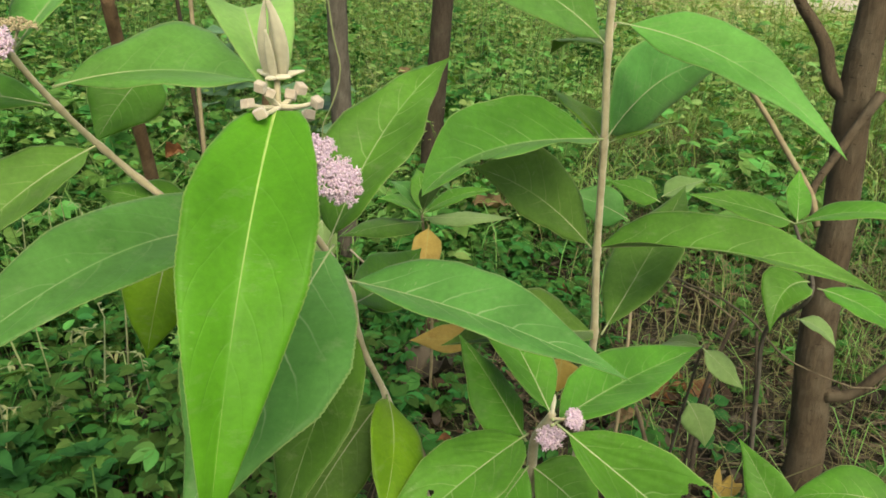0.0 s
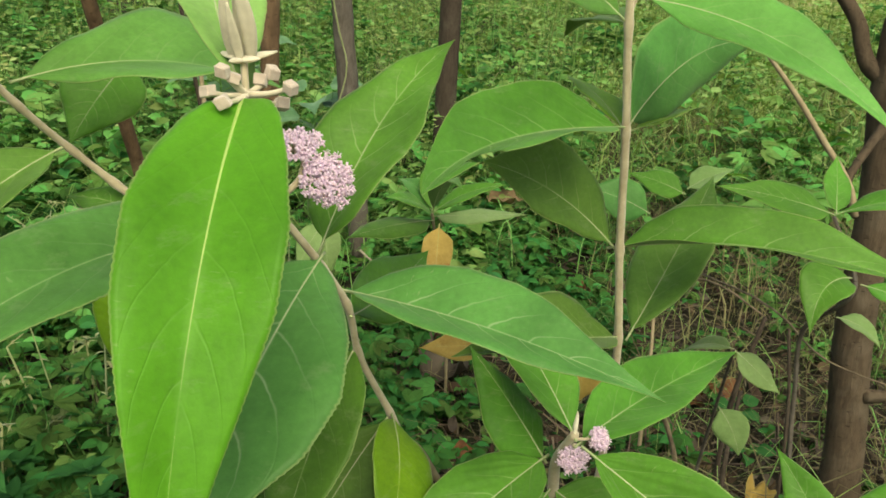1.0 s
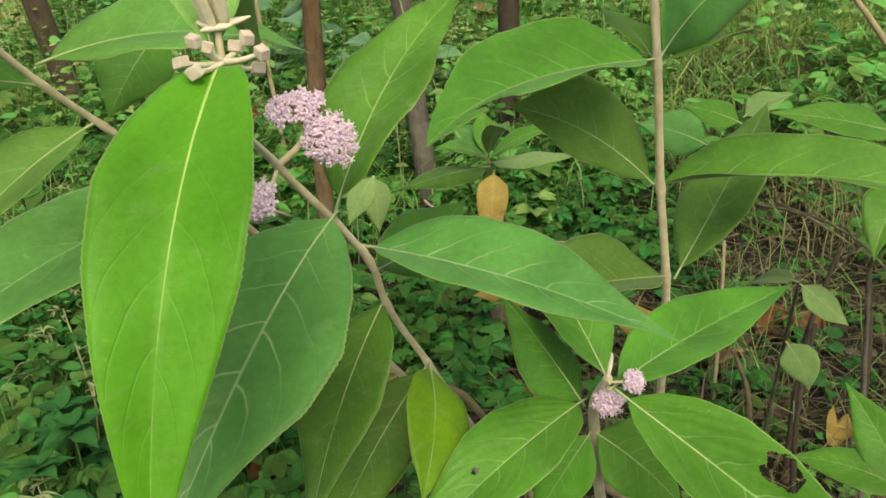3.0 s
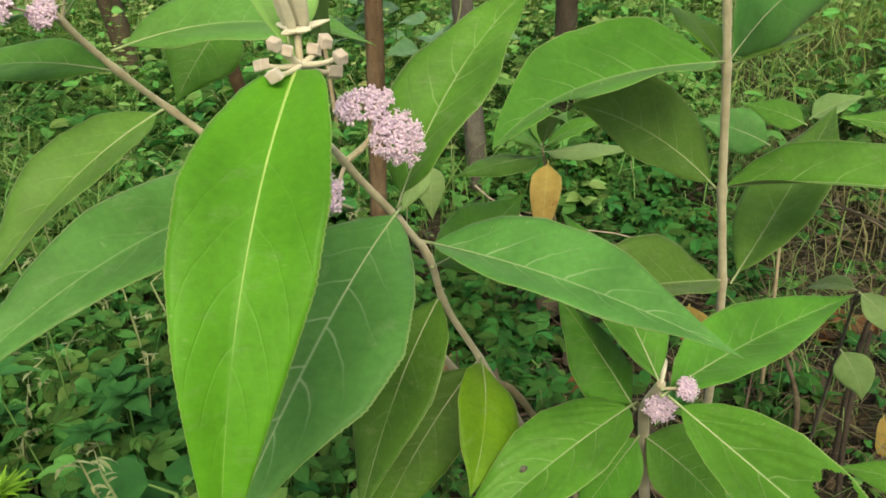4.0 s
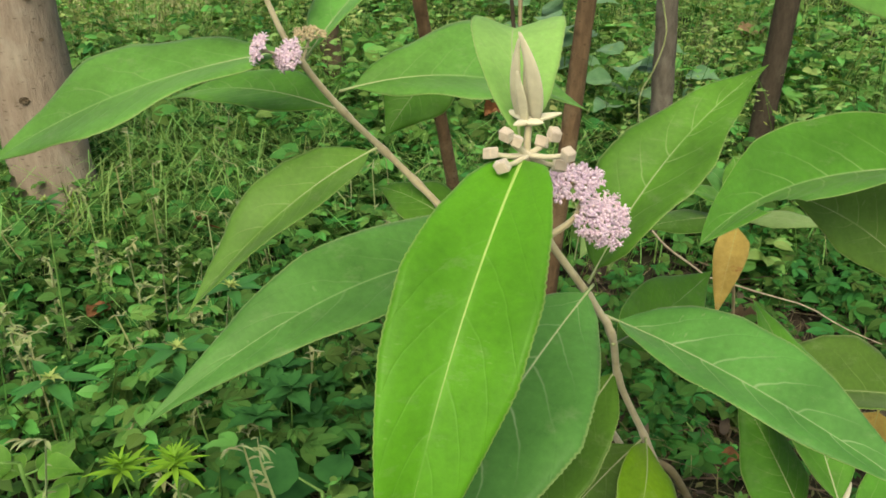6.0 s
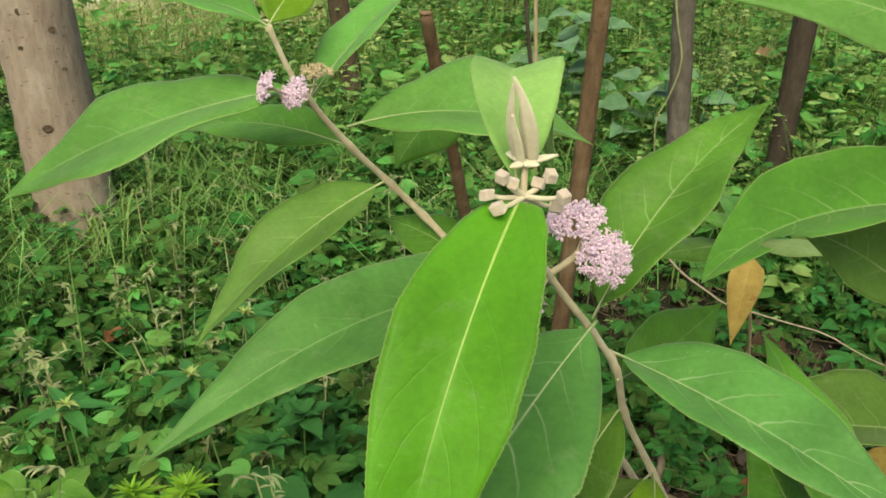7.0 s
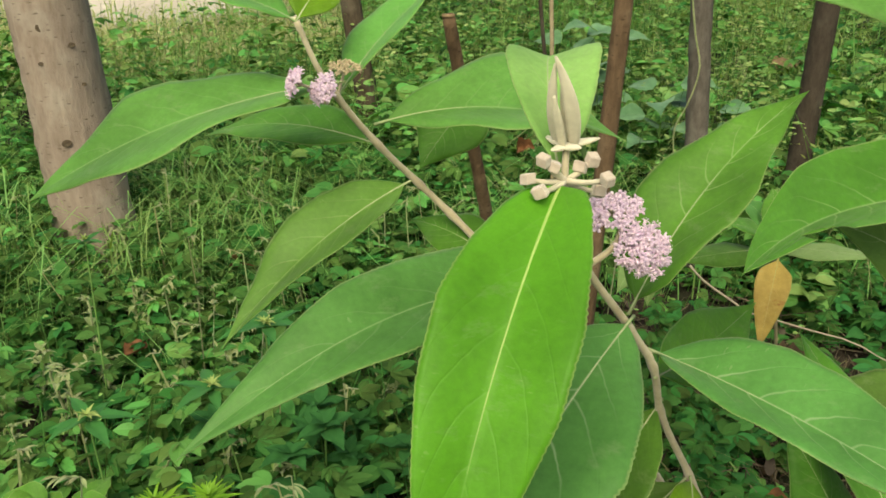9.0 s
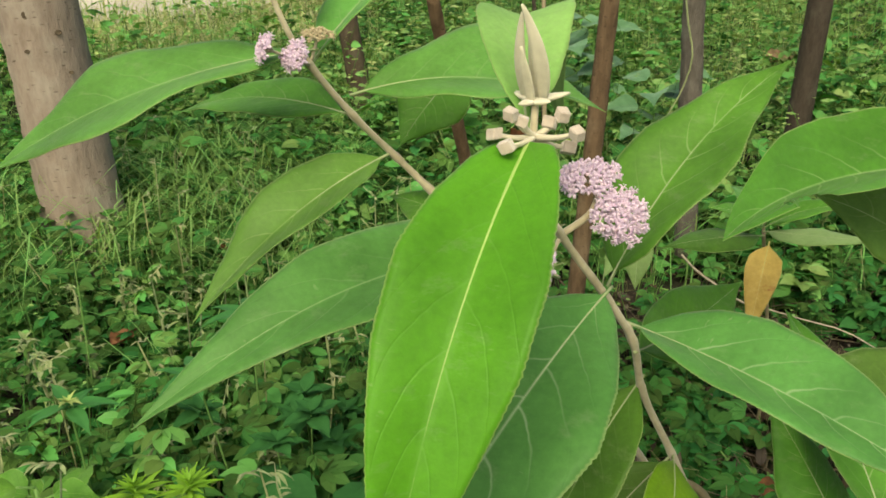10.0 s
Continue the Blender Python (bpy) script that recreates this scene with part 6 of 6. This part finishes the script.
star_weed((-0.549, 0.802, 0.180), 0.047, 5, 11, 0.55, BROAD, False, 'low weed with dark green oval leaves', 2)
star_weed((-0.566, 0.873, 0.177), 0.050, 5, 12, 0.55, BROAD, False, 'low weed with dark green oval leaves', 2)
star_weed((-0.579, 0.913, 0.186), 0.054, 4, 13, 0.55, BROAD, False, 'low weed with dark green oval leaves', 2)
star_weed((-0.529, 0.855, 0.200), 0.058, 4, 14, 0.55, BROAD, False, 'low weed with dark green oval leaves', 2)
star_weed((-0.717, 0.846, 0.157), 0.050, 5, 15, 0.55, BROAD, False, 'low weed with dark green oval leaves', 2)
star_weed((-0.647, 1.202, 0.097), 0.050, 5, 16, 0.55, BROAD, False, 'low weed with dark green oval leaves', 2)
star_weed((-0.563, 1.214, 0.139), 0.050, 5, 17, 0.55, BROAD, False, 'low weed with dark green oval leaves', 2)
star_weed((-0.434, 1.087, 0.085), 0.043, 5, 18, 0.55, BROAD, False, 'low weed with dark green oval leaves', 2)
star_weed((-0.561, 0.995, 0.115), 0.043, 5, 19, 0.55, BROAD, False, 'low weed with dark green oval leaves', 2)
star_weed((-0.512, 1.052, 0.131), 0.043, 5, 20, 0.55, BROAD, False, 'low weed with dark green oval leaves', 2)
star_weed((-0.493, 1.154, 0.123), 0.043, 5, 21, 0.55, BROAD, False, 'low weed with dark green oval leaves', 2)
star_weed((-0.517, 0.894, 0.132), 0.043, 5, 22, 0.55, BROAD, False, 'low weed with dark green oval leaves', 2)
star_weed((-0.425, 0.936, 0.109), 0.040, 5, 23, 0.55, BROAD, False, 'low weed with dark green oval leaves', 2)


def dead_leaf(base, tip, width, facing, mat, label):
    """A dead leaf, curled along its length with a torn edge."""
    base, tip = Vector(base), Vector(tip)
    rng = random.Random(round(base.x * 1000))
    ob = blade_leaf("dead_leaf", base, tip, width, facing, mat, None, rng.uniform(-0.05, 0.3), rng.uniform(25, 62), OVATE)
    for v in ob.data.vertices:
        v.co += Vector((0, 0, 1)) * 0.2 * width * noise.noise(Vector(v.co) * 70 + base * 10) * 2
    return tagged(ob, label, "dead leaf", "single dead leaves")


def twig(points, mat, label):
    ob = tube("twig", points, 18, mat, None, sides=7, knobs=0.25)
    return tagged(ob, label, "twig", "single twigs")


def broad_weed(top, reach, count, seed, mat, label):
    """A weed with a few broad leaves on stalks that spread from one stem."""
    rng = random.Random(seed)
    top = Vector(top)
    foot = Vector((top.x, top.y + 0.02, 0.0))
    weed = thing("broad_leaved_weed", foot, label, "weed", "broad-leaved weeds")
    tube("stem", [(*foot, 0.004), (*foot.lerp(top, 0.5), 0.0035), (*top, 0.0025)], 10, GRASS, weed, sides=6)
    a0 = rng.uniform(0, 6.28)
    for k in range(count):
        a = a0 + k * 2.4
        out = Vector((math.cos(a), math.sin(a), 0))
        b = foot.lerp(top, 1 - 0.5 * k / count)
        s = b + out * reach * 0.35 + Vector((0, 0, reach * 0.18))
        t = s + out * reach * rng.uniform(0.8, 1.1) + Vector((0, 0, -reach * rng.uniform(-0.05, 0.14)))
        lf = blade_leaf("leaf", s, t, reach * rng.uniform(0.6, 0.75), (rng.gauss(0, 0.2), -0.45, 1), mat, weed, 0.1, 12, OVATE)
        tube("petiole", [(*b, 0.002), (*b.lerp(s, 0.5), 0.0016), (*s, 0.0014)], 5, GRASS, lf, sides=5)
    return weed


def woolly_weed(top, seed, label):
    """An upright hairy weed: whorls of small curled leaves up a beige stalk that nods at its tip."""
    rng = random.Random(seed)
    top = Vector(top)
    foot = Vector((top.x + rng.gauss(0, 0.02), top.y + rng.gauss(0, 0.02), height(top.x, top.y)))
    weed = thing("woolly_weed", foot, label, "weed", "woolly weeds in the undergrowth")
    a = rng.uniform(0, 6.28)
    nod = top + Vector((math.cos(a) * 0.022, math.sin(a) * 0.022, -0.004))
    tube("stem", [(*foot, 0.0026), (*foot.lerp(top, 0.55), 0.0021), (*top, 0.0017), (*nod, 0.001)], 14, HAIRY, weed, sides=6)
    for w in range(5):
        p = foot.lerp(top, 0.42 + 0.145 * w)
        for k in range(4):
            b = k * 1.571 + w * 0.8 + rng.uniform(-0.4, 0.4)
            r = rng.uniform(0.016, 0.032) * (1.15 - 0.12 * w)
            t = p + Vector((math.cos(b), math.sin(b), rng.uniform(-0.35, 0.6))).normalized() * r
            blade_leaf("leaf", p, t, r * rng.uniform(0.3, 0.5), (0, 0, 1), WOOLLY_GREEN, weed, rng.uniform(0.05, 0.3), 25)
    for k in range(6):
        b = k * 1.05 + rng.uniform(-0.3, 0.3)
        t = nod + Vector((math.cos(b), math.sin(b), rng.uniform(-0.8, 0.4))).normalized() * rng.uniform(0.007, 0.015)
        blade_leaf("bract", nod, t, 0.004, (0, 0, 1), HAIRY, weed, 0.15, 20)
    return weed


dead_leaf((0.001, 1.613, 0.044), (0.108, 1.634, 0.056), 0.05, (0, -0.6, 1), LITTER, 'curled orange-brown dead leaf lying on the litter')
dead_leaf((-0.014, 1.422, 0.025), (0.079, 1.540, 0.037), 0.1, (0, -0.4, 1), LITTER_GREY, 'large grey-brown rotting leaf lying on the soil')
dead_leaf((0.470, 1.408, 0.036), (0.560, 1.420, 0.048), 0.05, (0.1, -0.7, 1), RUST, 'curled orange-brown dead leaf lying on the litter')
dead_leaf((0.590, 1.404, 0.038), (0.537, 1.477, 0.050), 0.05, (0.1, -0.7, 1), RUST, 'curled orange-brown dead leaf lying on the litter')
dead_leaf((-0.160, 3.284, 0.397), (-0.052, 3.346, 0.409), 0.06, (0, -0.8, 1), TAN, 'dry tan leaf caught in the weeds')
dead_leaf((-1.051, 0.987, 0.123), (-1.033, 1.055, 0.135), 0.035, (0, -1, 0.6), RUST, 'dry orange-brown leaf caught in the weeds')
dead_leaf((0.310, 1.773, 0.080), (0.371, 1.807, 0.092), 0.04, (0, -0.6, 1), RUST, 'curled orange-brown dead leaf lying on the litter')
dead_leaf((0.493, 1.070, 0.029), (0.515, 1.126, 0.041), 0.045, (0, -0.7, 1), LEAF_DEAD, 'yellow fallen leaf lying on the litter')
dead_leaf((-0.206, 1.170, 0.029), (-0.146, 1.262, 0.041), 0.06, (0, -0.6, 1), TAN, 'curled orange-brown dead leaf lying on the litter')
dead_leaf((-0.727, 2.152, 0.277), (-0.668, 2.164, 0.289), 0.04, (0, -1, 0.6), RUST, 'dry orange-brown leaf caught in the weeds')
dead_leaf((0.027, 1.178, 0.028), (0.085, 1.190, 0.040), 0.03, (0, -0.6, 1), RUST, 'curled orange-brown dead leaf lying on the litter')
dead_leaf((0.478, 1.412, 0.036), (0.54, 1.45, 0.048), 0.035, (0, -0.6, 1), RUST, 'curled orange-brown dead leaf lying on the litter')
dead_leaf((0.363, 1.298, 0.030), (0.43, 1.319, 0.042), 0.028, (0, -0.6, 1), TAN, 'curled orange-brown dead leaf lying on the litter')
dead_leaf((0.106, 1.005, 0.028), (0.16, 0.97, 0.040), 0.028, (0, -0.6, 1), TAN, 'curled orange-brown dead leaf lying on the litter')
dead_leaf((-0.357, 0.962, 0.029), (-0.301, 0.985, 0.041), 0.035, (0, -0.6, 1), RUST, 'curled orange-brown dead leaf lying on the litter')
dead_leaf((0.309, 1.742, 0.079), (0.346, 1.789, 0.091), 0.04, (0, -0.8, 1), TAN, 'curled orange-brown dead leaf lying on the litter')
dead_leaf((-1.131, 1.391, 0.127), (-1.071, 1.397, 0.139), 0.03, (0, -0.8, 1), RUST, 'dry orange-brown leaf caught in the weeds')
dead_leaf((0.127, 2.208, 0.189), (0.237, 2.161, 0.201), 0.05, (0, -0.7, 1), TAN, 'dry orange-brown leaf caught in the weeds')
twig([(0.416, 1.027, -0.010, 0.0045), (0.437, 1.068, 0.246, 0.00375), (0.473, 1.100, 0.341, 0.003)], BARK_DARK, 'thin dark bare stem standing in the litter')
twig([(0.351, 1.199, -0.010, 0.0035), (0.353, 1.219, 0.228, 0.00292), (0.356, 1.244, 0.290, 0.00233)], STEM_OLD, 'thin dark bare stem standing in the litter')
twig([(0.536, 1.075, -0.010, 0.0035), (0.539, 1.118, 0.201, 0.00292), (0.537, 1.157, 0.300, 0.00233)], BARK_DARK, 'thin dark bare stem standing in the litter')
twig([(0.369, 1.057, -0.010, 0.0045), (0.354, 1.048, 0.152, 0.00375), (0.330, 1.048, 0.211, 0.003)], TWIG, 'thin dark bare stem standing in the litter')
twig([(0.393, 0.909, -0.010, 0.0042), (0.405, 0.986, 0.174, 0.0035), (0.436, 1.051, 0.248, 0.0028)], BARK_DARK, 'thin dark bare stem standing in the litter')
twig([(0.505, 1.491, 0.260, 0.0018), (0.541, 1.191, 0.303, 0.00162), (0.563, 1.079, 0.287, 0.00144), (0.603, 1.035, 0.283, 0.00126), (0.853, 1.290, 0.209, 0.00108)], TWIG, 'thin bare trailing vine across the undergrowth')
twig([(0.561, 1.811, 0.138, 0.003), (0.629, 1.647, 0.165, 0.0025), (0.699, 1.607, 0.124, 0.002)], TWIG, 'thin pale dry twig lying across the weeds')
twig([(-0.149, 1.513, 0.267, 0.0024), (-0.120, 1.516, 0.239, 0.0022), (-0.071, 1.520, 0.210, 0.0020), (-0.038, 1.522, 0.191, 0.0019), (0.019, 1.523, 0.183, 0.0017), (0.073, 1.523, 0.176, 0.0015), (0.141, 1.519, 0.170, 0.0014), (0.209, 1.512, 0.145, 0.0012), (0.273, 1.503, 0.132, 0.0010)], TWIG_PALE, 'thin pale bare twig trailing over dark weeds')
twig([(0.127, 1.013, 0.018, 0.008), (0.170, 0.963, 0.028, 0.00667), (0.207, 0.943, 0.017, 0.00533)], TWIG, 'stout dry twig lying on the litter')
twig([(-0.112, 1.294, 0.019, 0.007), (-0.074, 1.150, 0.048, 0.00583), (-0.080, 1.129, 0.018, 0.00467)], TWIG, 'stout dry twig lying on the litter')
twig([(0.432, 1.393, 0.024, 0.007), (0.431, 1.219, 0.039, 0.00583), (0.444, 1.181, 0.019, 0.00467)], TWIG, 'stout dry twig lying on the litter')
twig([(-0.265, 1.910, 0.760, 0.0022), (-0.243, 1.914, 0.641, 0.0020), (-0.227, 1.916, 0.576, 0.0018), (-0.245, 1.913, 0.487, 0.0017), (-0.264, 1.910, 0.440, 0.0015), (-0.261, 1.911, 0.368, 0.0014), (-0.258, 1.915, -0.010, 0.0013)], HAIRY, 'thin pale vine hanging beside a grey sapling')
broad_weed((-0.387, 2.429, 0.427), 0.13, 9, 31, BROAD_PALE, 'broad bluish-green leafed weed among lower weeds')
broad_weed((-0.733, 2.666, 0.525), 0.13, 9, 32, BROAD_PALE, 'broad bluish-green leafed weed among lower weeds')
broad_weed((-0.267, 2.523, 0.380), 0.1, 8, 33, BROAD_PALE, 'broad bluish-green leafed weed among lower weeds')
broad_weed((-0.654, 2.714, 0.551), 0.12, 7, 38, BROAD_PALE, 'broad bluish-green leafed weed among lower weeds')
broad_weed((-0.051, 1.282, 0.048), 0.04, 6, 41, BROAD, 'small pale green seedling on the leaf litter')
broad_weed((-0.049, 1.302, 0.048), 0.045, 6, 42, BROAD, 'small pale green seedling on the leaf litter')
broad_weed((-0.119, 1.535, 0.058), 0.035, 5, 43, BROAD, 'small pale green seedling on the leaf litter')
broad_weed((-0.008, 1.225, 0.049), 0.035, 5, 44, BROAD, 'small pale green seedling on the leaf litter')
broad_weed((0.040, 1.469, 0.053), 0.03, 5, 45, BROAD, 'small pale green seedling on the leaf litter')
broad_weed((-0.052, 1.265, 0.048), 0.035, 6, 46, BROAD, 'small pale green seedling on the leaf litter')
broad_weed((0.424, 1.238, 0.050), 0.035, 5, 47, BROAD, 'small pale green seedling on the leaf litter')
broad_weed((0.540, 1.216, 0.049), 0.035, 5, 48, BROAD, 'small pale green seedling on the leaf litter')
broad_weed((0.562, 1.342, 0.054), 0.04, 6, 49, BROAD, 'small pale green seedling on the leaf litter')
broad_weed((0.755, 1.923, 0.105), 0.045, 6, 50, BROAD, 'small pale green seedling on the leaf litter')
broad_weed((0.398, 1.734, 0.077), 0.04, 6, 51, BROAD, 'small pale green seedling on the leaf litter')
broad_weed((0.092, 1.827, 0.081), 0.04, 6, 52, BROAD, 'small pale green seedling on the leaf litter')
broad_weed((0.191, 1.769, 0.076), 0.045, 6, 53, BROAD, 'small pale green seedling on the leaf litter')
broad_weed((-0.405, 0.730, 0.162), 0.085, 5, 34, BROAD, 'broad-leaved green weed low among dark weeds')
broad_weed((-0.734, 0.596, 0.165), 0.075, 5, 35, SPRING_BROAD, 'broad-leaved green weed low among dark weeds')
broad_weed((-0.523, 0.734, 0.119), 0.075, 5, 36, BROAD, 'broad-leaved green weed low among dark weeds')
broad_weed((-0.727, 0.578, 0.207), 0.055, 5, 37, SPRING_BROAD, 'broad-leaved green weed low among dark weeds')
woolly_weed((-1.103, 0.862, 0.182), 61, 'woolly beige weed with nodding top among dark weeds')
woolly_weed((-0.994, 0.819, 0.153), 62, 'woolly beige weed with nodding top among dark weeds')
woolly_weed((-1.153, 1.123, 0.193), 63, 'woolly beige weed with nodding top among dark weeds')
woolly_weed((-1.161, 1.015, 0.200), 70, 'woolly beige weed with nodding top among dark weeds')
woolly_weed((-0.999, 0.804, 0.200), 71, 'woolly beige weed with nodding top among dark weeds')
woolly_weed((-1.135, 1.130, 0.170), 72, 'woolly beige weed with nodding top among dark weeds')
woolly_weed((-1.064, 1.190, 0.160), 73, 'woolly beige weed with nodding top among dark weeds')
woolly_weed((-0.946, 1.027, 0.190), 74, 'woolly beige weed with nodding top among dark weeds')
woolly_weed((-0.587, 0.829, 0.140), 75, 'woolly beige weed with nodding top among dark weeds')
woolly_weed((-0.723, 0.756, 0.150), 76, 'woolly beige weed with nodding top among dark weeds')
woolly_weed((-0.689, 0.841, 0.130), 77, 'woolly beige weed with nodding top among dark weeds')
woolly_weed((-1.092, 1.092, 0.151), 64, 'woolly beige weed with nodding top among dark weeds')
woolly_weed((-1.126, 1.280, 0.181), 65, 'woolly beige weed with nodding top among dark weeds')
woolly_weed((-0.991, 0.717, 0.152), 66, 'woolly beige weed with nodding top among dark weeds')
woolly_weed((-0.636, 0.881, 0.115), 67, 'woolly beige weed with nodding top among dark weeds')
woolly_weed((-0.706, 0.761, 0.106), 68, 'woolly beige weed with nodding top among dark weeds')
woolly_weed((-0.550, 1.101, 0.126), 69, 'woolly beige weed with nodding top among dark weeds')
woolly_weed((-0.641, 0.877, 0.143), 70, 'woolly beige weed with nodding top among dark weeds')
woolly_weed((-0.877, 1.065, 0.143), 71, 'woolly beige weed with nodding top among dark weeds')
woolly_weed((-0.734, 0.952, 0.143), 72, 'woolly beige weed with nodding top among dark weeds')
woolly_weed((-0.789, 1.207, 0.147), 73, 'woolly beige weed with nodding top among dark weeds')
woolly_weed((-0.636, 1.336, 0.130), 74, 'woolly beige weed with nodding top among dark weeds')
woolly_weed((-0.560, 1.091, 0.124), 75, 'woolly beige weed with nodding top among dark weeds')
woolly_weed((-1.054, 0.942, 0.137), 76, 'woolly beige weed with nodding top among dark weeds')
woolly_weed((-0.897, 1.136, 0.138), 77, 'woolly beige weed with nodding top among dark weeds')
woolly_weed((-0.888, 0.919, 0.134), 78, 'woolly beige weed with nodding top among dark weeds')
